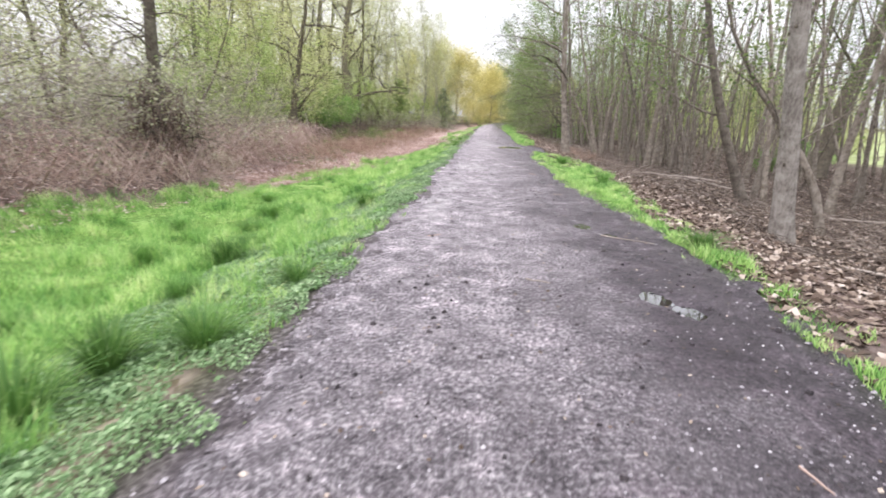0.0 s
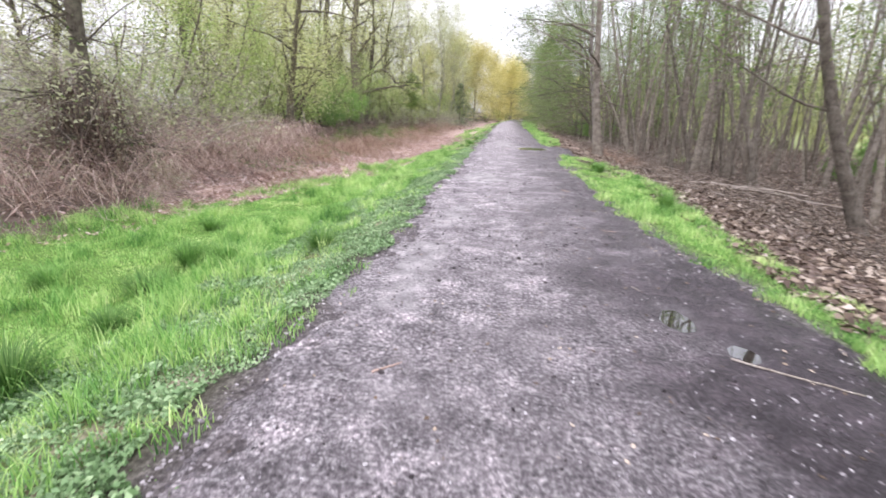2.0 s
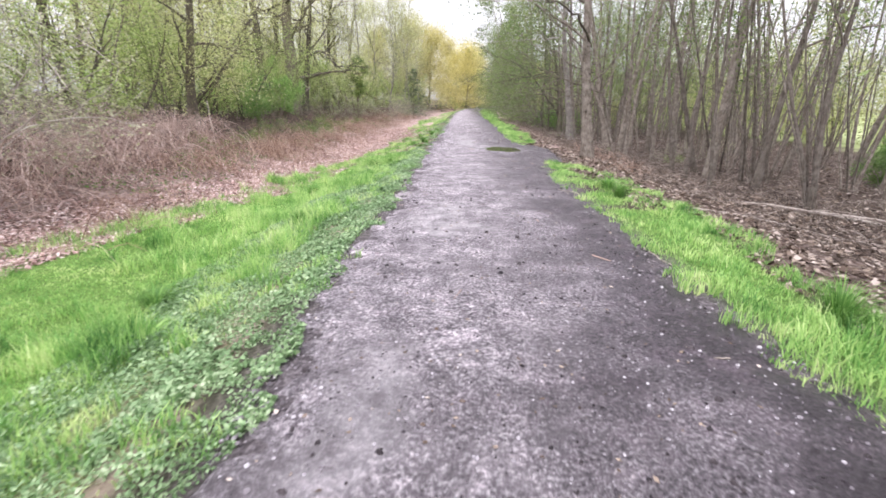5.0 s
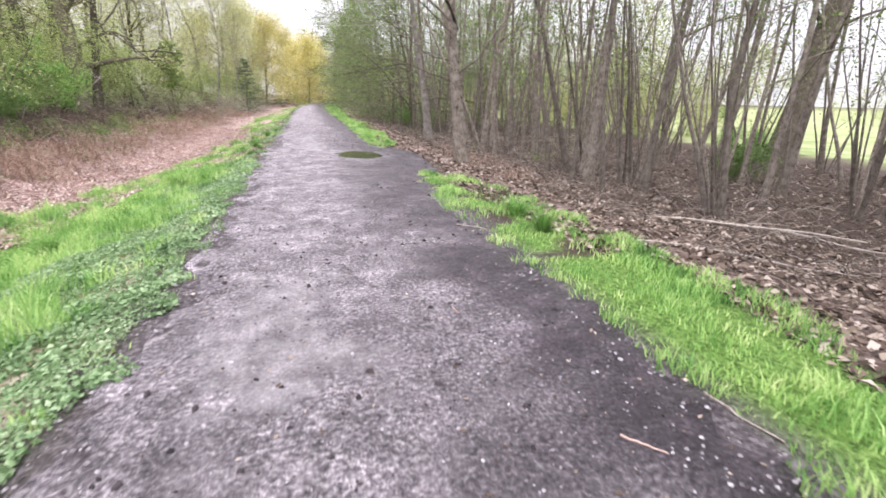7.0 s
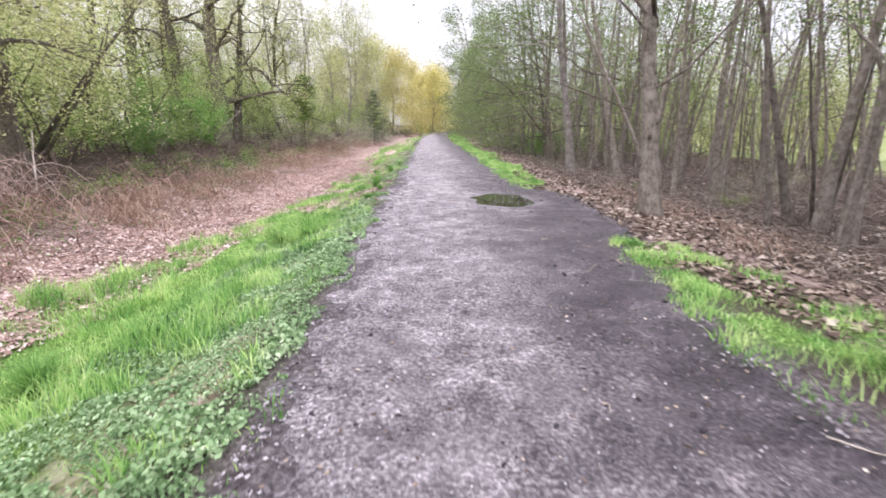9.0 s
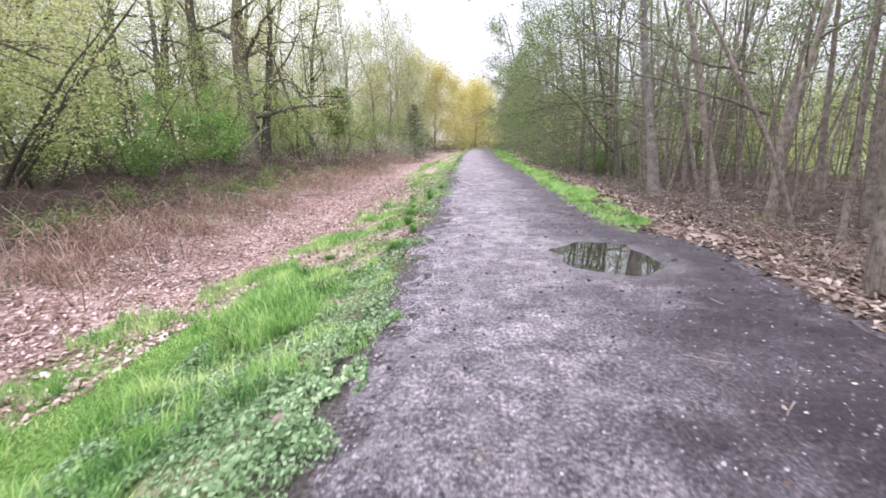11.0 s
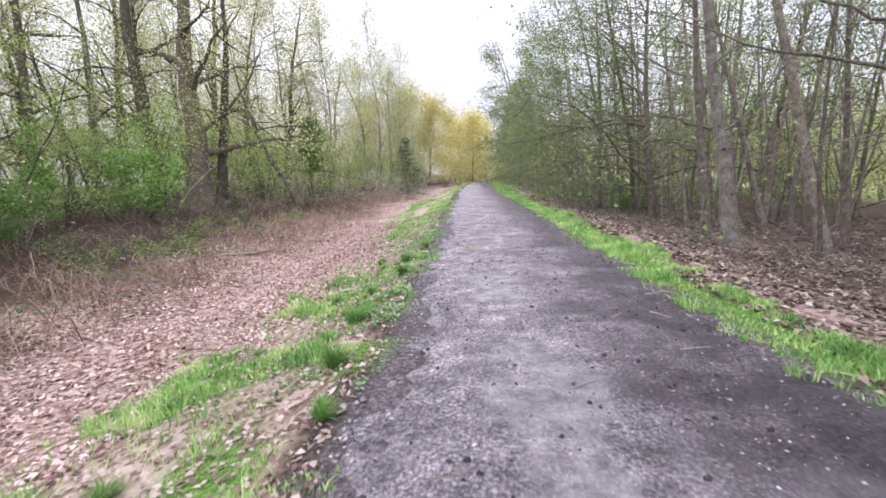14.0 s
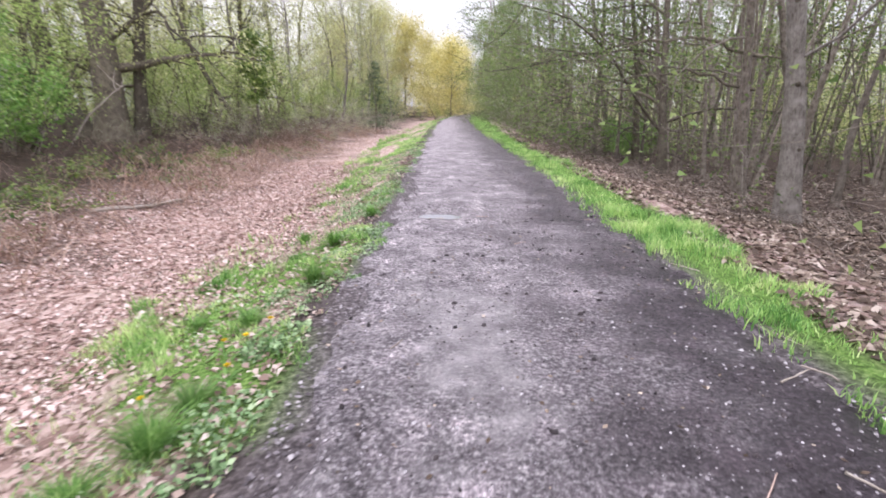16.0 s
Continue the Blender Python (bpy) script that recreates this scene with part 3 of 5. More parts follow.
# ---- trees ----
def tree(name, seed, h, r, lean, limbs, reach, bark, leaf, n_leaf, leaf_size, low=0.35, pitch=0.6, bias=None, wob=0.05, twigs=7, droop=0.0, label="", category="tree", stems=1, spread=0.3, group="", top=1.0, split=False, fuzz=0.0, sides=9, slim=0.35, knots=0):
    """A tapered, wavering trunk (or several stems), limbs with twigs, and a loose crown of leaves."""
    g = np.random.default_rng(seed)
    root = tagged(new(name), label, category, group)
    spots, wood = [], []
    for s in range(stems):
        a = g.uniform(0, 6.28)
        off = np.array([[math.cos(a), math.sin(a), 0]]) * (0.0 if stems == 1 else g.uniform(0.05, spread))
        k = 18
        hs = h * (1 if s == 0 else g.uniform(0.6, 0.95))
        way = np.array([[lean[0], lean[1], 1.0]]) + off * (1.1 if stems > 1 else 0)
        P = wander(g, off - np.array([[0, 0, 0.25]]), way, [hs + 0.25], k, wob * 0.8, 0.02)
        tt = np.linspace(0, 1, k)
        rs = r * (1 if s == 0 else g.uniform(0.5, 0.9))
        R = (rs * (1 - 0.86 * tt ** 0.9) + rs * 0.55 * np.exp(-tt * 22)) * (1 + g.normal(0, 0.045, k))
        part("trunk" if stems == 1 else "stem", *tubes(P, R[None], sides), bark, root, smooth=True)
        for i in range(knots):
            t = g.uniform(0.03, 0.34)
            a = -1.9 + g.normal(0, 0.7)
            rr = float(np.interp(t, tt, R))
            c = np.array([np.interp(t, tt, P[0, :, q]) for q in range(3)]) + np.array([math.cos(a), math.sin(a), 0]) * rr * 0.93
            th, ph = np.meshgrid(np.linspace(0, math.pi, 6), np.arange(8) * math.pi / 4)
            w = g.uniform(0.16, 0.3) * rr
            ball = np.stack([np.sin(th) * np.cos(ph) * w, np.sin(th) * np.sin(ph) * w, np.cos(th) * w * g.uniform(0.7, 1.6)], -1)
            q = np.arange(48).reshape(8, 6)
            nx = np.roll(q, -1, axis=0)
            part("knot", c + ball.reshape(-1, 3), np.stack([q[:, :-1], nx[:, :-1], nx[:, 1:], q[:, 1:]], -1).reshape(-1, 4), DARK_BARK, root, "dark knot in the bark", smooth=True)
        for i in range(max(2, limbs // stems)):
            t = low + (top - low) * (i + g.uniform(0.1, 0.9)) / max(2, limbs // stems)
            t = min(t, 0.97)
            base = np.array([[np.interp(t, tt, P[0, :, c]) for c in range(3)]])
            az = g.uniform(0, 6.28) if bias is None or g.uniform() > 0.7 else bias + g.normal(0, 0.6)
            el = pitch + g.normal(0, 0.2) + 0.5 * t
            ln = reach * (1.15 - 0.75 * t) * g.uniform(0.65, 1.25)
            L = wander(g, base, [[math.cos(az) * math.cos(el), math.sin(az) * math.cos(el), math.sin(el)]], [ln], 8, 0.13, -droop * 0.1)
            lr = min(slim * rs, float(np.interp(t, tt, R)) * 0.6) * g.uniform(0.6, 1.0) + 0.004
            pieces = [tubes(L, (lr * (1 - 0.85 * np.linspace(0, 1, 8)))[None], 5)]
            f = g.uniform(0.2, 1.0, twigs)
            st = np.stack([np.interp(f, np.linspace(0, 1, 8), L[0, :, c]) for c in range(3)], -1)
            main = unit(L[0, -1] - L[0, 0])
            dirs = main * 0.7 + g.normal(0, 0.55, (twigs, 3))
            dirs[:, 2] = dirs[:, 2] * 0.6 - 0.1 * droop
            tw = wander(g, st, dirs, ln * 0.42 * g.uniform(0.5, 1.3, twigs), 4, 0.2, 0.02 - 0.12 * droop)
            pieces.append(tubes(tw, np.outer(np.full(twigs, max(0.004, lr * 0.3)), np.linspace(1, 0.3, 4)), 3))
            f2 = g.integers(0, twigs, twigs * 2)
            st2 = tw[f2, g.integers(1, 3, twigs * 2)]
            d2 = unit(tw[f2, -1] - tw[f2, 0]) + g.normal(0, 0.6, (twigs * 2, 3))
            tw2 = wander(g, st2, d2, ln * 0.2 * g.uniform(0.5, 1.3, twigs * 2), 2, 0.2, 0.0 - 0.1 * droop)
            pieces.append(tubes(tw2, np.outer(np.full(twigs * 2, max(0.003, lr * 0.16)), [1, 0.3]), 3))
            if split:
                limb = part("limb", *pieces[0], bark, root, smooth=True)
                tagged(part("twig_spray", *join(pieces[1:]), bark, limb, smooth=True), kind="stuff")
            else:
                wood += pieces
            spots += [tw[:, 1:].reshape(-1, 3), tw2.reshape(-1, 3), tw2.reshape(-1, 3)]
        spots.append(P[0, -2:])
    if wood:
        tagged(part("branchwork", *join(wood), bark, root, smooth=True), kind="stuff")
    if n_leaf:
        C = np.concatenate(spots)
        pick = C[g.integers(0, len(C), n_leaf)] + g.normal(0, 0.10 + 0.012 * reach + fuzz, (n_leaf, 3))
        pick = pick[pick[:, 2] > 0.15]
        part("crown", *foliage(g, pick, leaf_size), leaf, root, "sparse young spring leaves")
    return root


def place(ob, x, y, turn=0.0, size=1.0, first=[]):
    """The first call sets the thing itself down, later ones set down copies of it."""
    m = Matrix.LocRotScale((x, y, float(land(x, y))), Euler((0, 0, turn)), (size, size, size))
    if ob.name in first:
        return copy_thing(ob, m)
    first.append(ob.name)
    ob.matrix_basis = m
    return ob


ALDER = "slender grey-barked young alder with sparse spring leaves"
EDGE = "alder at the wood's edge with long low branches in leaf"
WILLOW = "dark-barked willow with pale yellow-green spring foliage"
alders = [tree("alder_tree", 100 + i, 11 + 1.2 * (i % 4), 0.05 + 0.014 * (i % 5), (-0.08 + 0.035 * (i % 5), 0.02 * (i % 3 - 1)), 6, 2.1, ALDER_BARK, ALDER_LEAF, 520, 0.08, low=0.22, pitch=0.7, wob=0.045, twigs=4, top=0.85, split=True, fuzz=0.2, label=ALDER, group="alders of the wood") for i in range(8)]
clumps = [tree("alder_clump", 130 + i, 10.5, 0.062, (-0.04, 0.0), 10, 1.5, ALDER_BARK, ALDER_LEAF, 520, 0.08, low=0.28, pitch=0.8, wob=0.045, twigs=3, stems=5, spread=0.4, top=0.85, fuzz=0.2, label="coppiced alder clump of several thin grey stems", group="alders of the wood") for i in range(4)]
edges = [tree("alder_tree", 150 + i, 11.0, 0.10, (-0.08, 0.0), 20, 3.3, ALDER_BARK, ALDER_LEAF, 5200, 0.085, low=0.05, pitch=0.15, bias=math.pi, wob=0.05, twigs=7, droop=0.4, label=EDGE, group="alders of the wood", top=0.95, fuzz=0.08) for i in range(4)]
willows = [tree("willow_tree", 170 + i, 11 + 1.0 * i, 0.12 + 0.04 * i, (0.06 * (i - 1.5), 0.0), 20, 3.6, DARK_BARK, WILLOW_LEAF, 6400, 0.105, low=0.08, pitch=0.5, wob=0.09, twigs=5, droop=0.3, top=1.0, fuzz=0.35, label=WILLOW, group="willows") for i in range(4)]
sallows = [tree("sallow", 190 + i, 6.5, 0.065, (0.05, 0.0), 20, 2.1, DARK_BARK, SALLOW_LEAF, 5200, 0.08, low=0.06, pitch=0.5, wob=0.11, twigs=5, stems=5, spread=0.6, fuzz=0.12, label="many-stemmed sallow shrub in pale spring leaf", category="shrub", group="sallow shrubs") for i in range(3)]
backs = [tree("woodland_shrub", 200 + i, 9.5 + i, 0.07, (0.0, 0.0), 12, 2.8, ALDER_BARK, WILLOW_LEAF, 3000, 0.17, low=0.03, pitch=0.5, wob=0.08, twigs=3, stems=2, spread=0.8, fuzz=0.5, sides=6, label="tall leafy shrub deep in the wood", category="shrub", group="woodland shrubs") for i in range(3)]
poplars = [tree("poplar_tree", 210 + i, 12 + 2 * i, 0.16, (0.0, 0.0), 28, 4.2, ALDER_BARK, POPLAR_LEAF, 19000, 0.21, low=0.02, pitch=0.5, wob=0.03, twigs=4, fuzz=0.7, sides=6, label="tall poplar in young golden leaf", group="poplars") for i in range(2)]
birches = [tree("open_crowned_tree", 230 + i, 17, 0.10, (0.03, 0.0), 30, 4.8, PALE_BARK, WILLOW_LEAF, 8500, 0.12, low=0.12, pitch=0.6, wob=0.05, twigs=8, fuzz=0.3, label="tall open-crowned tree with few coppery young leaves", group="open-crowned trees") for i in range(2)]
bigs = [tree("old_willow", 250 + i, 15, 0.60 - 0.3 * i, (0.08 - 0.34 * i, 0.0), 14, 4.6, DARK_BARK, WILLOW_LEAF, 12000, 0.095, low=0.14, pitch=0.4, wob=0.09, twigs=7, droop=0.3, top=0.95, fuzz=0.45, split=True, label="stout old willow with crooked dark limbs", group="old willows") for i in range(2)]

taken = []


def free(x, y, gap):
    return all((x - a) ** 2 + (y - b) ** 2 > max(gap, c) ** 2 for a, b, c in taken)


def single(x, y, lean, h, r, seed, bark=ALDER_BARK, **more):
    """A tree of its own place and lean."""
    taken.append((x, y, 0.7))
    o = dict(low=0.3, pitch=0.6, wob=0.035, twigs=6, label=ALDER, group="alders of the wood", split=True, slim=0.2, fuzz=0.12)
    o.update(more)
    ob = tree("alder_tree", seed, h, r, (lean, 0.0), o.pop("limbs", 10), o.pop("reach", 2.6), bark, ALDER_LEAF, o.pop("n_leaf", 1500), 0.075, **o)
    return place(ob, x, y)


single(4.79, 7.9, -0.12, 12, 0.155, 301, PALE_BARK, low=0.26, bias=math.pi, reach=3.2, n_leaf=2200, knots=5, label="pale smooth-barked tree at the path's edge")
single(6.78, 12.85, -0.46, 10, 0.14, 302, low=0.24, bias=math.pi, reach=4.6, pitch=0.15, n_leaf=2600, knots=3, label="grey tree leaning far over towards the path")
single(6.19, 9.11, -0.16, 6, 0.085, 303, wob=0.12, low=0.3, label="thin crooked young tree with a bent stem")
puddle_tree = single(3.78, 23.6, -0.10, 13, 0.165, 304, low=0.16, limbs=16, reach=4.2, bias=math.pi, pitch=0.3, n_leaf=3600, knots=8, label="stout grey tree with knotted bark beside the puddle")
single(7.5, 23.5, 0.07, 12, 0.15, 305)
single(9.8, 31.5, -0.16, 12, 0.17, 306)
single(8.45, 25.3, 0.02, 12, 0.14, 307)
low_tree = single(6.5, 38.1, -0.16, 12, 0.13, 308, low=0.1, reach=3.4, bias=math.pi, pitch=0.15, droop=0.5, n_leaf=3600)
single(7.0, 24.9, -0.13, 10, 0.07, 309)
single(15.6, 24.8, 0.26, 15, 0.46, 310, DARK_BARK, low=0.3, reach=4, label="thick leaning old tree with dark bark")
single(5.75, 35.4, -0.15, 13, 0.18, 311, PALE_BARK, low=0.2, bias=math.pi, reach=4.2, pitch=0.15, knots=5, label="pale grey tree leaning towards the path")
single(7.6, 34.9, -0.21, 12, 0.15, 312)
hook = single(6.2, 28.9, -0.34, 9, 0.065, 313, wob=0.08, low=0.28, reach=4.4, bias=math.pi, pitch=0.3, label="thin leaning tree with one long dark branch")
single(8.3, 25.9, -0.30, 11, 0.10, 314)
single(12.3, 27.3, 0.08, 12, 0.11, 315)
single(16.0, 28.9, 0.18, 12, 0.13, 316)
single(20.5, 32.0, 0.05, 12, 0.16, 317)
single(8.9, 36.1, -0.12, 11, 0.10, 318)
single(9.4, 40.3, -0.16, 12, 0.12, 319, low=0.12, reach=3.4, bias=math.pi, pitch=0.15, n_leaf=3400, droop=0.4)
single(10.3, 43.7, -0.14, 12, 0.15, 320)
single(8.7, 32.0, -0.05, 12, 0.10, 321)
single(13.2, 25.1, 0.22, 11, 0.10, 322)
single(18.0, 29.5, 0.10, 12, 0.14, 323)

single(6.5, 42.4, -0.10, 11, 0.15, 324, DARK_BARK, low=0.08, limbs=16, reach=5.2, bias=math.pi, pitch=0.35, droop=0.5, slim=0.45, n_leaf=2600, label="dark tree with arching boughs that fan out")
single(7.3, 46.5, -0.14, 12, 0.14, 325, DARK_BARK, low=0.08, limbs=14, reach=4.8, bias=math.pi, pitch=0.3, droop=0.5, slim=0.4, n_leaf=2600, label="dark tree with arching boughs that fan out")


def bough(ob, points, r, seed):
    """A long bare limb of a standing tree, along world points."""
    gg = np.random.default_rng(seed)
    Q = np.array(points, float) - np.array(ob.location)
    t, tt = np.linspace(0, 1, len(Q)), np.linspace(0, 1, 14)
    L = np.stack([np.interp(tt, t, Q[:, c]) for c in range(3)], -1) + gg.normal(0, 0.035, (14, 3))
    limb = part("limb", *tubes(L[None], (r * (1 - 0.8 * tt))[None], 6), DARK_BARK, ob, "long dark overhanging limb", smooth=True)
    n = 11
    st = L[gg.integers(3, 14, n)]
    T = wander(gg, st, unit(L[-1] - L[0]) + gg.normal(0, 0.5, (n, 3)), gg.uniform(0.4, 1.3, n), 5, 0.2, -0.02)
    tagged(part("twig_spray", *tubes(T, np.outer(np.full(n, r * 0.22), np.linspace(1, 0.3, 5)), 3), DARK_BARK, limb, smooth=True), kind="stuff")


bough(hook, [(5.4, 28.9, 1.9), (4.19, 28.93, 2.31), (3.03, 29.99, 2.86), (2.02, 31.65, 3.92)], 0.035, 1)
bough(hook, [(5.0, 28.9, 2.7), (4.2, 29.6, 3.0), (3.6, 30.4, 3.6), (3.2, 31.0, 4.3)], 0.03, 2)
bough(low_tree, [(6.35, 38.05, 2.5), (5.2, 38.4, 3.0), (4.0, 38.7, 2.85), (2.9, 38.9, 2.5)], 0.05, 3)
bough(low_tree, [(6.4, 38.05, 1.8), (5.4, 38.8, 2.3), (4.0, 39.6, 2.2), (2.6, 40.5, 1.9)], 0.045, 4)
bough(puddle_tree, [(3.4, 23.6, 4.2), (2.4, 24.6, 4.9), (1.3, 26.0, 5.3), (0.2, 27.2, 5.5)], 0.05, 5)
bough(puddle_tree, [(3.5, 23.6, 3.2), (2.9, 22.6, 3.7), (2.2, 21.6, 3.9), (1.6, 20.8, 3.8)], 0.045, 6)

g = np.random.default_rng(7)
for y in np.arange(43, 112, 2.1):
    x = 6.3 + float(bend(y)) + g.uniform(-0.6, 1.6)
    yy = y + g.uniform(-0.8, 0.8)
    if free(x, yy, 0.9):
        taken.append((x, yy, 0.6))
        place(edges[int(g.integers(4))], x, yy, g.uniform(-0.35, 0.35), g.uniform(0.85, 1.35))
for k in range(14):
    x, y = g.uniform(10.5, 18), g.uniform(40, 62)
    if free(x, y, 1.0):
        taken.append((x, y, 0.6))
        place(edges[k % 4], x, y, g.uniform(0, 6), g.uniform(0.9, 1.25))
count = 0
for _ in range(9000):
    y = g.uniform(-4, 95)
    inner = np.interp(y, [-4, 8, 14, 20, 26, 30, 100], [6.5, 8.5, 8.0, 6.2, 5.6, 5.8, 7.5]) + float(bend(y))
    outer = np.interp(y, [-4, 15, 30, 45, 100], [20, 22, 19, 22, 24])
    x = g.uniform(inner, outer)
    if count < 240 and free(x, y, 0.75 + 0.045 * abs(x - 4) + (0.02 * max(0, y - 45))):
        taken.append((x, y, 0.6))
        kind = clumps[int(g.integers(4))] if g.uniform() < 0.32 else alders[int(g.integers(8))]
        place(kind, x, y, g.uniform(-0.8, 0.8), g.uniform(0.75, 1.2))
        count += 1
count = 0
for _ in range(2000):
    y, x = (g.uniform(38, 120), g.uniform(12, 34)) if count < 55 else (g.uniform(39, 72), g.uniform(13, 32))
    if count < 95 and free(x, y, 1.6):
        taken.append((x, y, 1.0))
        place(backs[int(g.integers(3))], x + float(bend(y)), y, g.uniform(0, 6), g.uniform(0.55, 1.05))
        count += 1

for k in range(26):
    place(backs[k % 3], -48 - 22 * g.uniform(), 20 + 2.4 * k + g.uniform(-1, 1), k, g.uniform(0.7, 1.1))
for k in range(14):
    place(backs[k % 3], 62 + 9 * (k % 4) + g.uniform(-3, 3), 18 + 8.5 * k, k, g.uniform(0.5, 0.9))

# the wood beyond the ditch
single(-9.05, 13.05, -0.06, 11, 0.23, 330, DARK_BARK, low=0.03, top=0.55, reach=1.9, limbs=46, twigs=8, droop=0.6, pitch=0.1, slim=0.13, n_leaf=500, label="dark upright tree rising from a bramble thicket")
for x, y, size, i, turn in ((-13.2, 46.2, 1.0, 0, 0.0), (-11.3, 28.4, 0.7, 1, 2.6)):
    taken.append((x, y, 1.2))
    place(bigs[i], x, y, turn, size)


def willow(x, y, lean, h, r, seed, **more):
    """A dark leaning willow with few crooked limbs."""
    o = dict(low=0.16, limbs=9, reach=4.2, pitch=0.35, wob=0.06, twigs=6, droop=0.3, slim=0.32, fuzz=0.4, n_leaf=3200, label="dark leaning willow with crooked bare limbs", group="old willows")
    o.update(more)
    taken.append((x, y, 1.0))
    ob = tree("old_willow", seed, h, r, (lean, 0.0), o.pop("limbs"), o.pop("reach"), DARK_BARK, WILLOW_LEAF, o.pop("n_leaf"), 0.09, split=True, **o)
    return place(ob, x, y)


willow(-14.5, 46.4, -0.33, 15, 0.42, 341)
willow(-12.5, 46.7, 0.14, 13, 0.28, 342)
willow(-17.3, 42.5, -0.22, 13, 0.27, 343)
willow(-18.4, 46.5, -0.02, 14, 0.24, 344)
willow(-10.9, 53.0, -0.42, 11, 0.17, 345, limbs=5, n_leaf=1600)
willow(-19.5, 40.0, 0.12, 13, 0.22, 346)
willow(-14.0, 31.4, 0.03, 8.5, 0.13, 347, stems=6, spread=0.7, limbs=36, reach=3.0, low=0.12, n_leaf=9000, fuzz=0.25, label="many-stemmed dark willow in fresh green leaf", group="sallow shrubs")
for x, y, size in ((-12.2, 35.0, 0.9), (-12.5, 22.5, 1.0), (-9.8, 52.5, 0.8), (-10.5, 57, 0.9), (-13.2, 38.2, 0.8), (-15.2, 40.6, 0.9), (-10.8, 48.6, 0.75), (-16.5, 36.0, 0.9), (-14.2, 49.2, 0.9)):
    taken.append((x, y, 1.2))
    place(sallows[int(g.integers(3))], x, y, g.uniform(0, 6), size)
for x, y, size in ((-12.0, 66, 1.0), (-9.6, 72, 1.0), (-14.5, 62, 1.1), (-8.2, 86, 1.0)):
    taken.append((x, y, 1.5))
    place(birches[int(g.integers(2))], x, y, g.uniform(0, 6), size)
for x, y, size in ((0.6, 117, 1.02), (-2.0, 122, 0.85), (-7.2, 113, 1.15), (-11.4, 110, 1.25), (2.8, 138, 1.15), (3.6, 124, 0.8), (9.0, 146, 1.0), (17, 138, 0.9), (-18, 110, 1.1), (23, 146, 1.0), (16.5, 150, 1.1), (-4.0, 140, 1.2)):
    taken.append((x, y, 1.5))
    place(poplars[int(g.integers(2))], x, y, g.uniform(0, 6), size)
for x, y, size in ((-8.0, 98, 0.9), (-11.5, 94, 1.0), (-17, 102, 1.0), (-9.0, 83, 0.8), (-14, 86, 1.0), (-15, 76, 1.0), (-18.5, 66, 1.0), (-20, 56, 1.0)):
    taken.append((x, y, 1.5))
    place(birches[int(g.integers(2))], x, y, g.uniform(0, 6), size)
for k in range(20):
    x, y = -14 + 2.2 * k + g.uniform(-0.7, 0.7), 136 + g.uniform(0, 18)
    if abs(x - float(bend(y)) - 0.4) > 3.2:
        place(backs[k % 3], x, y, k, g.uniform(0.5, 0.8))
for y in np.arange(19, 112, 2.7):
    x = -12.6 - 2.0 * g.uniform() + float(bend(y)) + (1.8 if y > 60 else 0)
    if free(x, y, 1.2):
        taken.append((x, y, 1.0))
        place(sallows[int(g.integers(3))], x, y, g.uniform(0, 6), g.uniform(0.6, 1.1))
for k in range(18):
    x, y = g.uniform(-27, -13.8), g.uniform(37, 66)
    if free(x, y, 1.5):
        taken.append((x, y, 0.8))
        place(willows[k % 4], x, y, g.uniform(0, 6), g.uniform(1.0, 1.3))
for x, y, size in ((-1.6, 110, 0.5), (-4.2, 107, 0.5), (-7.2, 104, 0.55), (7.6, 119, 0.5), (10.5, 124, 0.55), (-10.0, 103, 0.6), (-0.4, 114, 0.4), (13.5, 127, 0.6)):
    place(sallows[int(g.integers(3))], x, y, g.uniform(0, 6), size)
count = 0
for _ in range(5000):
    y = g.uniform(-2, 128)
    x = g.uniform(-34, -13.5 + 2.2 * (y > 75)) + float(bend(y))
    if -x > 0.74 * (y - 6) and g.uniform() > 0.22:
        continue
    if count < 40 and free(x, y, 1.6 + 0.015 * y):
        taken.append((x, y, 0.8))
        place(willows[int(g.integers(4))], x, y, g.uniform(0, 6.28), g.uniform(0.75, 1.15))
        count += 1
count = 0
for _ in range(5000):
    y = g.uniform(0, 132)
    x = g.uniform(-44, -17) + float(bend(y))
    if -x > 0.70 * (y - 6) and g.uniform() > 0.06:
        continue
    if count < 48 and free(x, y, 1.5):
        taken.append((x, y, 0.8))
        place(backs[int(g.integers(3))], x, y, g.uniform(0, 6.28), g.uniform(0.7, 1.2))
        count += 1

# ---- bushes ----
elder = tree("elder_bush", 401, 2.6, 0.035, (0, 0), 24, 1.5, TWIG_MAT, ELDER_LEAF, 6500, 0.085, low=0.12, pitch=0.5, stems=8, spread=0.6, wob=0.12, twigs=5, label="bright green leafy elder bush", category="bush")
for x, y, size in ((-12.4, 40.3, 1.2), (-11.4, 34.5, 0.6), (-13.6, 36.6, 0.8), (6.9, 47.5, 0.55), (8.6, 51, 0.7), (7.4, 56, 0.6), (13.5, 24.0, 0.5), (17, 27.5, 0.6)):
    place(elder, x, y, g.uniform(0, 6), size)
thicket = [tree("thicket_bush", 410 + i, 3.1, 0.018, (0, 0), 40, 1.7, TWIG_MAT, PALE_LEAF, 1700, 0.06, low=0.08, pitch=0.45, stems=10, spread=0.9, wob=0.2, twigs=6, droop=0.5, label="bare tangled grey-brown thorn bush", category="bush", group="thorn thicket") for i in range(3)]
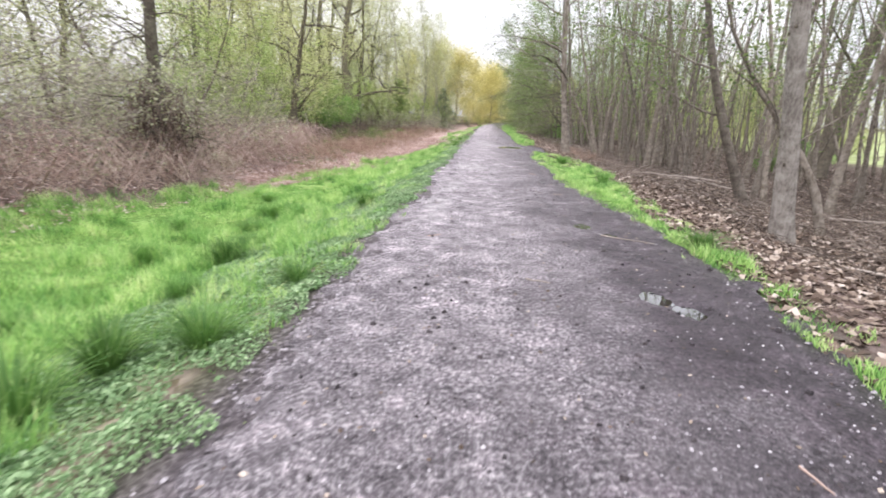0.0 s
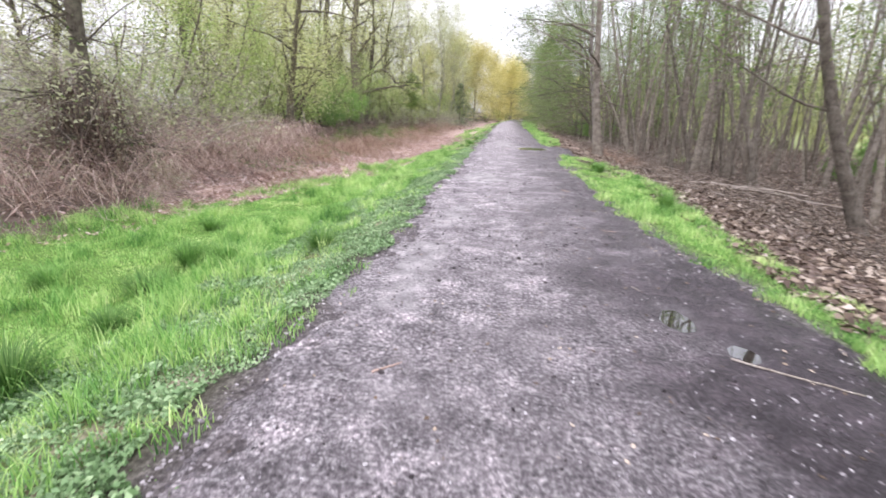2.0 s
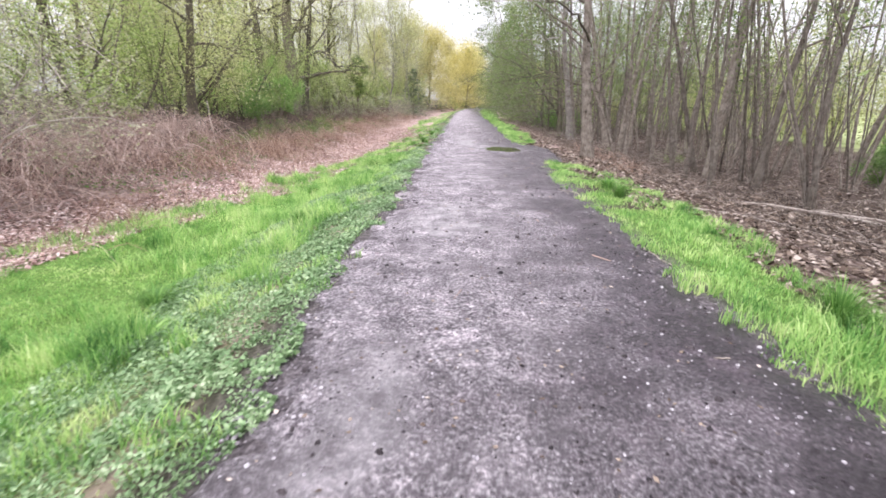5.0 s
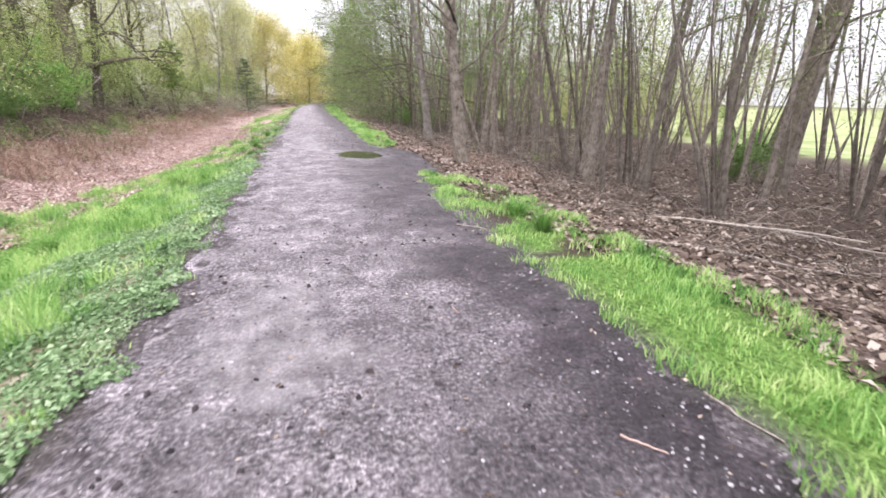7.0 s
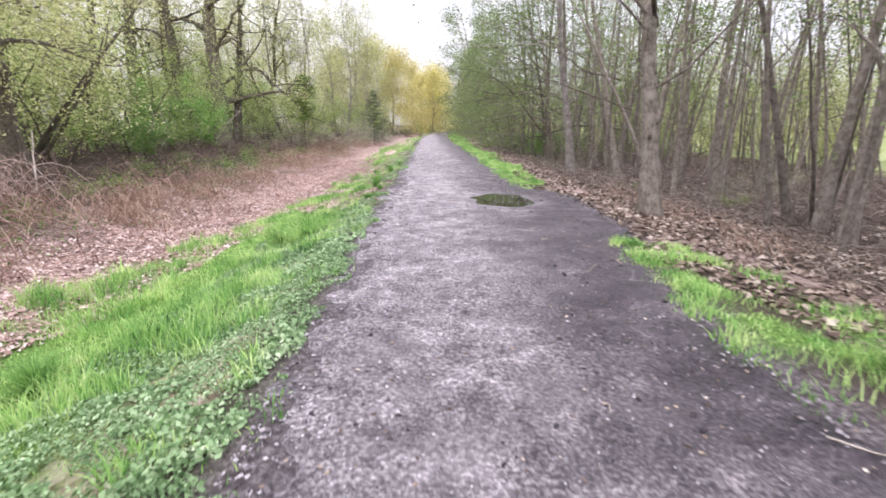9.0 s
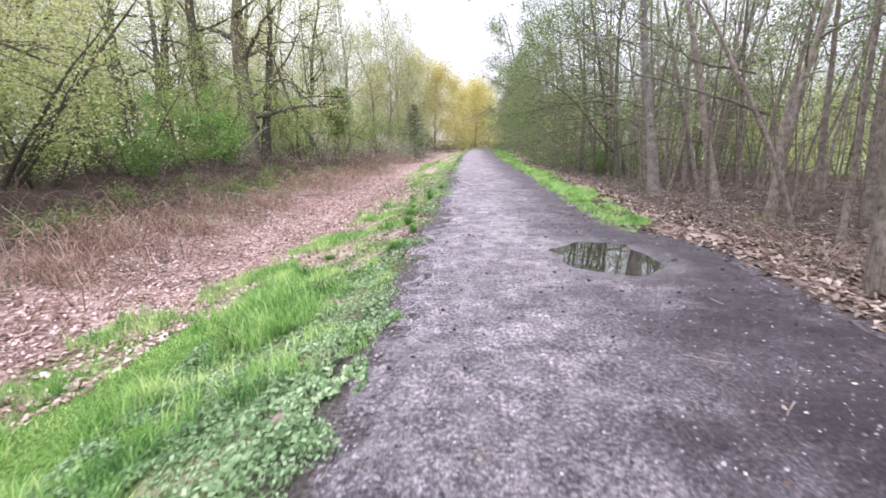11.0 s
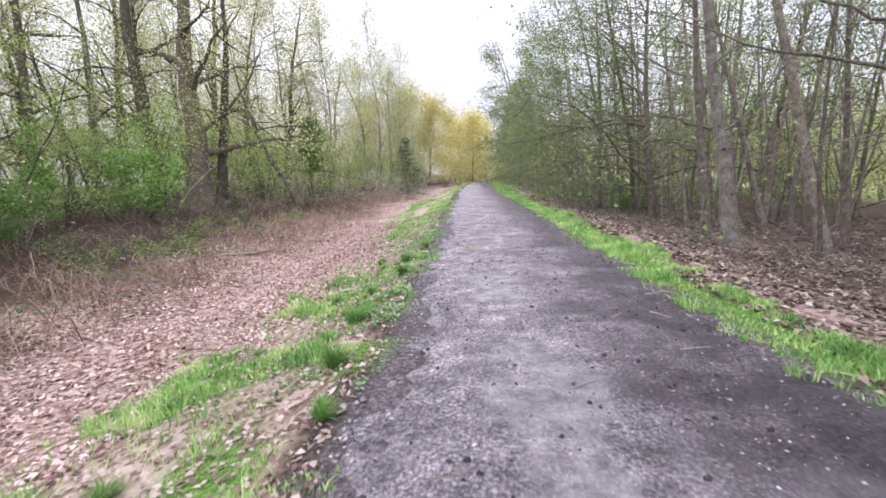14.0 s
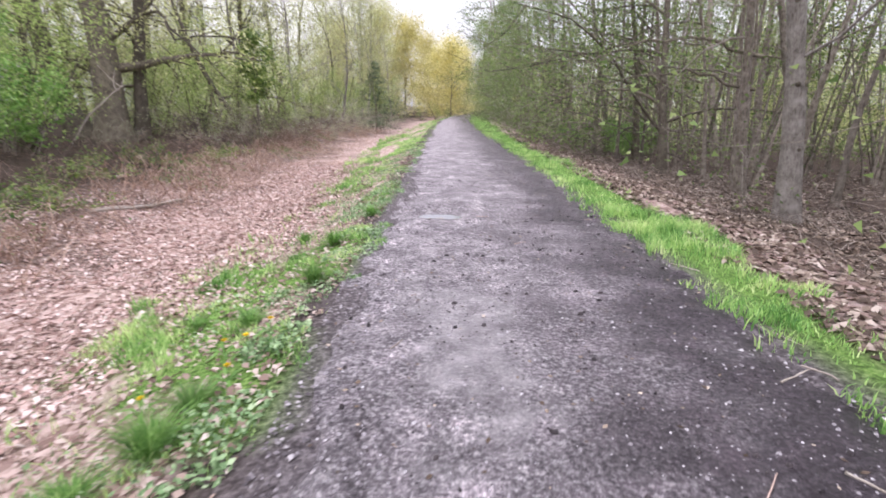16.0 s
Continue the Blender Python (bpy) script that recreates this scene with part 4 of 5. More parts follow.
for x, y, size in ((-9.4, 12.3, 0.8), (-7.7, 12.6, 0.5), (-9.6, 14.2, 1.2), (-10.6, 10.5, 1.4), (-11.5, 13.2, 1.5), (-10.2, 16.5, 1.1), (-12.0, 8.0, 1.4), (-11.6, 18.5, 1.1), (-9.8, 7.6, 1.0), (-13.5, 15.5, 1.6), (-13.5, 11, 1.6), (-9.6, 9.6, 0.7), (-14.5, 8.5, 1.5), (-12.2, 5.5, 1.3), (-15.5, 13, 1.6), (-12.8, 17.5, 1.3), (-9.0, 17.8, 0.7), (-11.0, 21.0, 0.9),
                   (-9.4, 55, 0.8), (-7.6, 58, 0.7), (-8.6, 62, 0.8), (-7.3, 66, 0.7), (-10.5, 47.5, 0.7), (-9.8, 50.5, 0.6), (-11.6, 43.5, 0.5), (-6.8, 72, 0.8), (-8.2, 76, 0.9), (-6.2, 80, 0.8), (10.5, 30, 0.35), (8.0, 28, 0.35)):
    place(thicket[int(g.integers(3))], x, y, g.uniform(0, 6), size)
mound = tree("bramble_bush", 440, 0.75, 0.008, (0, 0), 18, 0.8, BRAMBLE_MAT, IVY_LEAF, 1600, 0.06, low=0.2, pitch=0.2, stems=9, spread=0.6, wob=0.25, twigs=4, droop=1.0, label="low dark green bramble bush by the ditch", category="bush", group="bramble bushes")
for x, y, size in ((-7.6, 36.0, 0.9), (-8.3, 35.0, 1.1), (-8.2, 32.8, 1.0), (-8.8, 38.4, 1.2), (-9.3, 30.2, 1.1), (-8.9, 27.2, 1.0), (-9.2, 41.2, 1.2), (-8.6, 23.8, 1.0), (-8.4, 44.0, 1.0), (-9.6, 33.9, 1.1), (6.6, 30.8, 0.5), (8.4, 28.6, 0.6)):
    place(mound, x, y, g.uniform(0, 6), size)
ivy = tree("ivy_clad_tree", 420, 5.4, 0.06, (0.02, 0), 18, 1.25, DARK_BARK, IVY_LEAF, 5200, 0.11, low=0.4, pitch=0.3, twigs=7, wob=0.05, top=0.85, label="thin tree thickly clad in dark glossy ivy", category="tree")
place(ivy, -8.9, 50.0)


def spruce(x, y, h):
    gg = np.random.default_rng(431)
    root = tagged(new("spruce_tree"), "small young spruce with tiered dark branches", "tree")
    P = np.array([[[0, 0, -0.2], [0, 0, h * 0.5], [0, 0, h]]])
    part("trunk", *tubes(P, [[0.06, 0.035, 0.004]], 7), DARK_BARK, root, smooth=True)
    for t in np.linspace(0.10, 0.95, 15):
        n = 9
        a = np.arange(n) * 6.283 / n + gg.uniform(0, 1)
        d = np.stack([np.cos(a), np.sin(a), gg.normal(0.0, 0.16, n)], -1)
        B = wander(gg, np.tile([[0, 0, h * t]], (n, 1)), d, (1 - t) * h * 0.5 * gg.uniform(0.8, 1.2, n) + 0.1, 6, 0.04, -0.02)
        V, F = tubes(B, np.outer(np.full(n, 0.012), np.linspace(1, 0.3, 6)), 3)
        idx = gg.integers(0, n, 220), gg.uniform(0.8, 5, 220)
        k = idx[1].astype(int)
        f = (idx[1] - k)[:, None]
        spot = B[idx[0], k] * (1 - f) + B[idx[0], np.minimum(k + 1, 5)] * f + gg.normal(0, 0.07, (220, 3)) * [1, 1, 1.1]
        part("branch", *join([(V, F), leaves(gg, spot, 0.12)]), NEEDLE_MAT, root)
    place(root, x, y)


spruce(-6.25, 70.0, 6.0)


# ---- ground cover ----
def blades(g, x, y, h, w, lean=0.5):
    """Curved grass blades of three faces each."""
    n = len(x)
    z = land(x, y) - 0.01
    a, b = g.uniform(0, 6.283, n), g.uniform(0, 6.283, n)
    s = np.stack([np.cos(a), np.sin(a), np.zeros(n)], -1) * (w / 2)[:, None]
    o = np.stack([np.cos(b), np.sin(b), np.zeros(n)], -1) * (h * g.uniform(0.1, lean, n))[:, None]
    base = np.stack([x, y, z], -1)
    up = np.stack([np.zeros(n), np.zeros(n), h], -1)
    mid = base + o * 0.35 + up * 0.6
    tip = base + o + up * 0.97
    V = np.stack([base - s, base + s, mid - s * 0.8, mid + s * 0.8, tip], 1).reshape(-1, 3)
    i = (np.arange(n) * 5)[:, None]
    F = np.concatenate([i + [0, 1, 3], i + [0, 3, 2], i + [2, 3, 4]])
    return V, F


def verge(g, n, y0, y1, side):
    y = y0 + (y1 - y0) * g.uniform(0, 1, n)
    if side < 0:
        a, b = turf_left(y) - 0.3, left_edge(y) + 0.12
    else:
        a, b = right_edge(y) - 0.22, turf_right(y) + 0.25
    x = a + (b - a) * g.uniform(0, 1, n)
    inner, outer = np.abs(x - (b if side < 0 else a)), np.abs(x - (a if side < 0 else b))
    keep = (b > a + 0.35) & (outer > 0.55 * vnoise(x, y, 0.5, 41) - 0.12) & (inner > 0.45 * vnoise(x, y, 0.22, 43) - 0.06)
    clump = 0.5 * vnoise(x, y, 0.36, 42) + 0.28 * vnoise(x, y, 1.3, 44) + 0.22 * vnoise(x, y, 0.17, 46)
    if side < 0:
        # thin and broken where leaves have drifted over the bank
        thin = (y > 26) & (vnoise(x, y, 0.75, 22) < 0.56 - 0.14 * (x > -1.9))
        keep &= ~(thin & (g.uniform(0, 1, n) > 0.08))
        # only clumps stand in the low leafy mat beside the path
        mat = (y < 23) & (inner < 1.25 + 0.9 * (vnoise(x, y, 0.9, 45) - 0.5)) & (clump < 0.60)
        keep &= ~(mat & (g.uniform(0, 1, n) > 0.12))
    else:
        keep &= ~((clump < 0.45) & (g.uniform(0, 1, n) > 0.35))
        keep &= ~((y > 15.5) & (vnoise(x, y, 0.55, 24) < np.where(y < 27, 0.42, 0.36)) & (g.uniform(0, 1, n) > 0.22))
    return x[keep], y[keep], clump[keep]


sets = []
for side, n, y0, y1, w in ((-1, 105000, -1, 14, 0.0085), (-1, 84000, 14, 34, 0.009), (-1, 26000, 34, 62, 0.016), (-1, 9000, 62, 128, 0.035), (1, 30000, -1, 14, 0.009), (1, 46000, 14, 34, 0.010), (1, 15000, 34, 62, 0.014), (1, 6000, 62, 128, 0.035)):
    x, y, c = verge(g, n, y0, y1, side)
    k = np.clip((c - 0.40) / 0.34, 0, 1)
    h = (0.04 + 0.26 * k * k * (3 - 2 * k) * (1 if side < 0 else 0.42) + (0 if side < 0 else 0.015)) * g.uniform(0.6, 1.25, len(x))
    if side < 0:
        h *= np.clip((left_edge(y) - x + 0.35) / 1.5, 0.35, 1.0) * np.interp(y, [23, 26], [1.0, 0.65])
    sets.append(blades(g, x, y, h, w * g.uniform(0.7, 1.4, len(x)), 0.9))
tagged(part("verge_grass", *join(sets), GRASS_MAT), "lush bright green grass along the path's verges", "grass", kind="stuff")

# low broad-leaved plants at the foot of the bank
y = np.concatenate([g.uniform(-1, 23, 210000), g.uniform(23, 46, 42000)])
x = left_edge(y) + 0.10 - np.where(y < 23, 2.1 * g.uniform(0, 1, len(y)) ** 1.1, np.abs(g.normal(0.05, 0.7, len(y))))
keep = (vnoise(x, y, 0.5, 51) > 0.5 * (y > 25)) & (x < left_edge(y) + 0.12 - 0.45 * vnoise(x, y, 0.3, 52)) & (0.55 * vnoise(x, y, 0.13, 53) + 0.45 * vnoise(x, y, 0.32, 56) > 0.30)
x, y = x[keep], y[keep]
P = np.stack([x, y, land(x, y) + g.uniform(0.006, 0.055, len(x)) * (0.3 + 1.5 * vnoise(x, y, 0.2, 54))], -1)
big = vnoise(x, y, 0.28, 55) > 0.52
tagged(part("clover_mat", *join([leaves(g, P[~big], 0.025, 0.1), leaves(g, P[big], 0.04, 0.2)]), CLOVER_MAT), "low mat of clover and small broad leaves", "ground cover", kind="stuff")


def strew(name, pts, size, mat, label):
    x, y = pts
    P = np.stack([x, y, land(x, y) + g.uniform(0.004, 0.03, len(x))], -1)
    a = g.uniform(0, 6.283, len(x))
    along = np.stack([np.cos(a), np.sin(a), g.normal(0, 0.25, len(x))], -1)
    side = np.stack([-np.sin(a), np.cos(a), g.normal(0, 0.3, len(x))], -1)
    s = (size * g.uniform(0.55, 1.4, len(x)))[:, None]
    lift = np.array([0, 0, 1.0]) * s * g.uniform(0.05, 0.35, (len(x), 1))
    V = np.stack([P - along * s * 0.5, P + side * s * 0.33 + lift, P + along * s * 0.55, P - side * s * 0.33 + lift * 0.6], 1)
    return tagged(part(name, V, np.arange(len(x) * 4).reshape(-1, 4), mat), label, "leaf litter", kind="stuff")


y = np.concatenate([g.uniform(12, 46, 56000), g.uniform(0, 20, 14000), g.uniform(46, 75, 6000)])
far = np.where(y < 14, -13, -8.9)
x = far + (turf_left(y) + 0.9 - far) * g.uniform(0, 1, len(y)) ** 0.8
keep = vnoise(x, y, 0.9, 61) > 0.05 + 0.38 * (x < -7.2)
strew("fallen_leaves", (x[keep], y[keep]), 0.064, LITTER_PINK, "bleached pinkish fallen leaves filling the ditch")
y = g.uniform(24, 46, 17000)
x = -4.6 + 3.3 * g.uniform(0, 1, 17000) ** 0.85
strew("fallen_leaves", (x, y), 0.052, LITTER_BANK, "scattered fallen leaves among the bank's grass")
y = g.uniform(-1, 60, 56000)
x = np.maximum(turf_right(y) - np.where((y > 15.5) & (y < 27), 0.9, 0.3), right_edge(y) + 0.05) + np.abs(g.normal(0, 3.0, len(y)))
keep = vnoise(x, y, 0.8, 62) > 0.12
strew("fallen_leaves", (x[keep], y[keep]), 0.085, LITTER_TAN, "dry brown leaves under the alders")


y = g.uniform(6, 46, 15000)
x = g.uniform(5, 20, 15000)
strew("fallen_leaves", (x, y), 0.11, LITTER_TAN, "dark dead leaves strewn deep under the alders")


def arcs(x, y, length, rise, radius, mat, name, label, category, pts=7):
    """Arching stems that spring from the ground and fall back to it."""
    n = len(x)
    a = g.uniform(0, 6.283, n)
    ln = length * g.uniform(0.5, 1.5, n)
    hh = rise * g.uniform(0.3, 1.3, n)
    t = np.linspace(0, 1, pts)
    curl = g.normal(0, 0.5, n)
    ang = a[:, None] + curl[:, None] * t
    px = x[:, None] + np.cos(ang) * ln[:, None] * t
    py = y[:, None] + np.sin(ang) * ln[:, None] * t
    pz = land(px, py) + hh[:, None] * np.sin(np.pi * (0.08 + 0.82 * t)) - 0.02
    px, py = px + g.normal(0, 0.02, px.shape), py + g.normal(0, 0.02, px.shape)
    edge = (px > -2.6) & (px < 3.0)
    ok = ~edge.any(1)
    P = np.stack([px, py, pz], -1)[ok]
    R = np.outer(radius * g.uniform(0.6, 1.5, ok.sum()), np.linspace(1, 0.35, pts))
    return tagged(part(name, *tubes(P, R, 3), mat), label, category, kind="stuff")


y = g.uniform(1, 26, 3600)
x = -8.3 - np.abs(g.normal(0, 2.0, len(y))) + np.interp(y, [1, 12, 20, 26], [-1.0, 0.9, 0.4, -0.6])
arcs(x, y, 1.3, 0.95, 0.006, BRAMBLE_MAT, "bramble_thicket", "dense brown bramble thicket on the bank", "brambles")
q, a = 0.55 * np.sqrt(g.uniform(0, 1, 520)), g.uniform(0, 6.283, 520)
arcs(-9.05 + q * np.cos(a), 13.05 + q * np.sin(a), 0.75, 1.9, 0.008, DARK_STEM, "dead_stems", "dark tangle of dead stems round a tree's foot", "brambles")
y = g.uniform(15, 70, 3200)
x = -8.6 - np.abs(g.normal(0, 1.8, len(y)))
arcs(x, y, 0.9, 0.5, 0.006, DARK_STEM, "brambles", "low dead brambles along the wood's foot", "brambles", pts=5)
y = g.uniform(14, 72, 5200)
x = np.where(g.uniform(0, 1, 5200) < 0.7, g.normal(-7.4, 0.8, 5200), g.uniform(-9.5, -5, 5200)) + np.where(y > 45, -0.3, 0)
clump = vnoise(x, y, 1.3, 71) > 0.42
arcs(x[clump], y[clump], 0.6, 0.5, 0.006, BRACKEN_MAT, "dead_bracken", "collapsed tan bracken and dry grass", "bracken", pts=5)
y = g.uniform(12, 48, 9000)
x = -7.6 + (turf_left(y) + 0.7 + 7.6) * g.uniform(0, 1, 9000)
ok = vnoise(x, y, 1.1, 74) > 0.3
arcs(x[ok], y[ok], 0.38, 0.07, 0.0035, STRAW_MAT, "dry_straw", "bleached dry stalks lying flat in the ditch", "straw", pts=5)
y = g.uniform(-1, 60, 8000)
x = 4.2 + np.abs(g.normal(0, 4.5, len(y)))
arcs(x, y, 0.6, 0.22, 0.0045, FLOOR_TWIG, "fallen_twigs", "tangle of fallen twigs under the alders", "twigs", pts=5)
y = g.uniform(6, 46, 3600)
x = g.uniform(6, 20, 3600)
arcs(x, y, 0.7, 0.25, 0.007, FLOOR_TWIG, "fallen_twigs", "brushwood and brambles between the trunks", "twigs", pts=5)
y = g.uniform(21, 27, 160)
x = 4.0 + np.abs(g.normal(0, 0.6, len(y)))
arcs(x, y, 0.5, 0.3, 0.004, BRACKEN_MAT, "dead_bracken", "rusty dead bracken round a tree's foot", "bracken")
for cx, cy, r in ((-7.0, 33.8, 0.6), (-7.6, 31.7, 0.7), (-7.3, 29.4, 0.6), (-7.9, 27.6, 0.6), (-6.9, 25.6, 0.5), (-8.4, 24.2, 0.7), (-7.4, 21.8, 0.6)):
    q, a = r * np.sqrt(g.uniform(0, 1, 130)), g.uniform(0, 6.283, 130)
    arcs(cx + q * np.cos(a), cy + q * np.sin(a), 0.55, 0.5, 0.005, BRACKEN_MAT, "bracken_clump", "collapsed mound of tan dead bracken", "bracken", pts=5)
# low green bramble leaves by the ditch
y = g.uniform(18, 60, 16000)
x = g.normal(-8.4, 0.9, 16000)
keep = (vnoise(x, y, 1.5, 72) > 0.58) & (x < -6.3)
x, y = x[keep], y[keep]
P = np.stack([x, y, land(x, y) + g.uniform(0.02, 0.4, len(x)) * vnoise(x, y, 0.8, 73)], -1)
tagged(part("bramble_leaves", *leaves(g, P, 0.06), TUFT_MAT), "low green bramble leaves at the wood's foot", "brambles", kind="stuff")


# ---- tussocks, sticks and flowers ----
def tussock(seed, n, h, r):
    gg = np.random.default_rng(seed)
    a, q = gg.uniform(0, 6.283, n), r * np.sqrt(gg.uniform(0, 1, n))
    base = np.stack([q * np.cos(a) * 0.5, q * np.sin(a) * 0.5, np.full(n, -0.03)], -1)
    out = np.stack([np.cos(a), np.sin(a), np.zeros(n)], -1) * ((q + 0.05) * gg.uniform(0.6, 2.2, n))[:, None]
    hh = (h * gg.uniform(0.3, 1.1, n))[:, None]
    up = np.array([0, 0, 1.0])
    side = np.stack([-np.sin(a), np.cos(a), np.zeros(n)], -1) * 0.0045
    p1, p2, p3 = base + out * 0.25 + up * hh * 0.5, base + out * 0.55 + up * hh * 0.85, base + out * 1.1 + up * hh * 1.0
    V = np.stack([base - side, base + side, p1 - side, p1 + side, p2 - side * 0.7, p2 + side * 0.7, p3, p3 + up * 0.002], 1).reshape(-1, 3)
    i = (np.arange(n) * 8)[:, None]
    F = np.concatenate([i + [0, 1, 3, 2], i + [2, 3, 5, 4], i + [4, 5, 7, 6]])
    return tagged(part("grass_tuft", V, F, TUFT_MAT), "dark green tussock of longer grass", "grass tuft", "grass tufts")


tufts = [tussock(501, 420, 0.34, 0.17), tussock(502, 340, 0.24, 0.16), tussock(503, 360, 0.38, 0.14)]
for i, (x, y, s) in enumerate(((-3.3, 5.8, 1.0), (-3.68, 9.2, 1.1), (-2.44, 2.7, 1.0), (-1.8, 2.8, 0.8), (-1.65, 4.1, 0.7), (-2.5, 2.1, 1.1), (2.66, 5.85, 0.7), (-3.6, 7.0, 0.7), (-4.25, 9.2, 1.0), (-2.2, 8.9, 0.8), (-4.1, 8.1, 0.9), (2.8, 11.7, 0.8), (-2.76, 22.8, 0.9),
                                   (2.66, 17.5, 0.8), (2.57, 16.5, 0.6), (-2.9, 23.1, 0.9), (-1.8, 29.35, 0.8), (-1.7, 27.6, 0.8), (-1.83, 29.0, 0.9), (-2.1, 28.8, 0.7), (-1.57, 31.2, 0.8), (-2.3, 22.8, 0.7), (-1.62, 25.4, 0.9), (-1.7, 32.6, 0.8), (2.6, 33.8, 0.6), (-2.9, 26.4, 0.6), (-1.5, 26.6, 0.6), (-1.95, 30.6, 0.6), (-2.6, 31.0, 0.5), (-2.3, 33.4, 0.7), (-1.45, 34.0, 0.7), (-3.0, 29.0, 0.5), (-4.9, 6.4, 0.8), (-5.6, 8.3, 0.8), (-4.4, 3.9, 0.7), (-2.9, 4.2, 0.6), (-5.2, 11.2, 0.7), (-3.3, 12.6, 0.7), (-2.6, 15.2, 0.6), (-3.4, 18.4, 0.7))):
    place(tufts[i % 3], x, y, i * 1.3, (1.05 if y < 20 else 0.66) * s)


def stick(name, points, r, mat, label, category, twig=0, seed=0):
    gg = np.random.default_rng(seed)
    P = np.array(points, float)
    t = np.linspace(0, 1, len(P))
    tt = np.linspace(0, 1, 10)
    Q = np.stack([np.interp(tt, t, P[:, c]) for c in range(3)], -1) + gg.normal(0, r * 0.22, (10, 3))
    Q = np.concatenate([Q[:1] - (Q[1] - Q[0]) * 0.01, Q, Q[-1:] + (Q[-1] - Q[-2]) * 0.01])
    R = np.concatenate([[0.001], r * np.linspace(1, 0.55, 10), [0.001]])
    root = tagged(new(name), label, category)
    part("branch", *tubes(Q[None], R[None], 7), mat, root, smooth=True)
    for k in range(twig):
        i = int(gg.integers(3, 10))
        T = wander(gg, Q[i][None], (Q[-1] - Q[0])[None] + gg.normal(0, 0.6 * np.linalg.norm(Q[-1] - Q[0]), (1, 3)) * [1, 1, 0.3], [gg.uniform(0.15, 0.35) * np.linalg.norm(Q[-1] - Q[0])], 5, 0.15, 0.0)
        part("twig", *tubes(T, (r * 0.4 * np.linspace(1, 0.3, 5))[None], 5), mat, root, smooth=True)
    return root


def lying(name, x0, y0, x1, y1, r, mat, label, category="stick", lift=0.0, twig=0, seed=0):
    pts = []
    for q in np.linspace(0, 1, 5):
        x, y = x0 + (x1 - x0) * q, y0 + (y1 - y0) * q
        on_path = left_edge(y) < x < right_edge(y)
        pts.append((x, y, (float(track(np.array(x), np.array(y))) if on_path else float(land(x, y))) + r * 0.8 + lift * q))
    return stick(name, pts, r, mat, label, category, twig, seed)


lying("stick", 1.53, 6.14, 2.09, 5.82, 0.008, DEADWOOD_MAT, "thin pale stick lying by a puddle", seed=1)
lying("fallen_branch", 3.7, 16.3, 6.1, 15.2, 0.018, DEADWOOD_MAT, "long thin fallen branch at the grass edge", "branch", 0.05, 3, 2)
lying("stick", 1.85, 13.15, 1.95, 12.75, 0.008, DEADWOOD_MAT, "short bare stick on the mud", seed=3)
lying("stick", 1.2, 12.95, 1.35, 12.8, 0.008, BRAMBLE_MAT, "short dark stick on the mud", seed=4)
lying("log", -7.4, 36.4, -6.6, 38.7, 0.05, DEADWOOD_MAT, "pale fallen branch lying in the ditch", "log", 0.06, 2, 5)
lying("stick", 2.1, 27.2, 2.35, 26.8, 0.009, DEADWOOD_MAT, "pale stick at the edge of the path", seed=6)
lying("stick", 1.36, 28.7, 1.5, 28.5, 0.008, DEADWOOD_MAT, "pale twig on the muddy path", seed=7)
lying("fallen_branch", 5.4, 18.2, 7.6, 16.2, 0.022, DEADWOOD_MAT, "bleached fallen branch in the leaf litter", "branch", 0.30, 4, 8)
lying("fallen_branch", 6.4, 18.4, 8.4, 15.8, 0.022, DEADWOOD_MAT, "bleached fallen branch in the leaf litter", "branch", 0.22, 3, 9)
lying("fallen_branch", 7.9, 13.0, 9.8, 11.8, 0.03, DEADWOOD_MAT, "broken pale branch on the wood floor", "branch", 0.12, 3, 10)
lying("fallen_branch", 4.6, 6.6, 6.2, 5.6, 0.02, DEADWOOD_MAT, "dead branch among twigs", "branch", 0.1, 3, 11)
stick("leaning_branch", [(-12.2, 42.4, 0.2), (-11.8, 43.0, 1.2), (-11.3, 43.6, 1.9), (-11.0, 43.9, 2.2)], 0.035, DEADWOOD_MAT, "bleached broken branch leaning against a willow", "branch", 3, 12)
stick("leaning_branch", [(-9.6, 26.6, -0.1), (-10.0, 27.2, 0.6), (-10.3, 27.7, 1.3)], 0.025, DEADWOOD_MAT, "thin white branch leaning at the wood's foot", "branch", 1, 13)
for k in range(26):
    y = g.uniform(1, 36)
    x = g.uniform(0.6, 1.9) if k % 3 else g.uniform(-1.0, 1.0)
    a = g.uniform(0, 6.28)
    ln = g.uniform(0.08, 0.25)
    lying("stick", x, y, x + ln * math.cos(a), y + ln * math.sin(a), g.uniform(0.004, 0.008), TWIG_MAT if k % 2 else BRAMBLE_MAT, "small broken twig on the muddy path", seed=40 + k)


for k, (x, y, a, ln) in enumerate(((1.75, 28.1, -0.9, 0.4), (1.55, 29.4, 0.5, 0.3), (1.9, 30.2, -1.2, 0.35), (2.1, 31.4, 2.2, 0.3), (1.2, 27.6, 0.2, 0.28), (2.0, 29.0, 1.4, 0.25), (1.6, 16.9, -0.7, 0.4), (1.9, 18.4, 0.4, 0.3), (1.3, 19.6, 1.0, 0.35), (0.9, 21.8, -0.4, 0.3))):
    lying("stick", x, y, x + ln * math.cos(a), y + ln * math.sin(a), 0.007, DEADWOOD_MAT, "pale bare twig at the muddy path's edge", seed=80 + k)


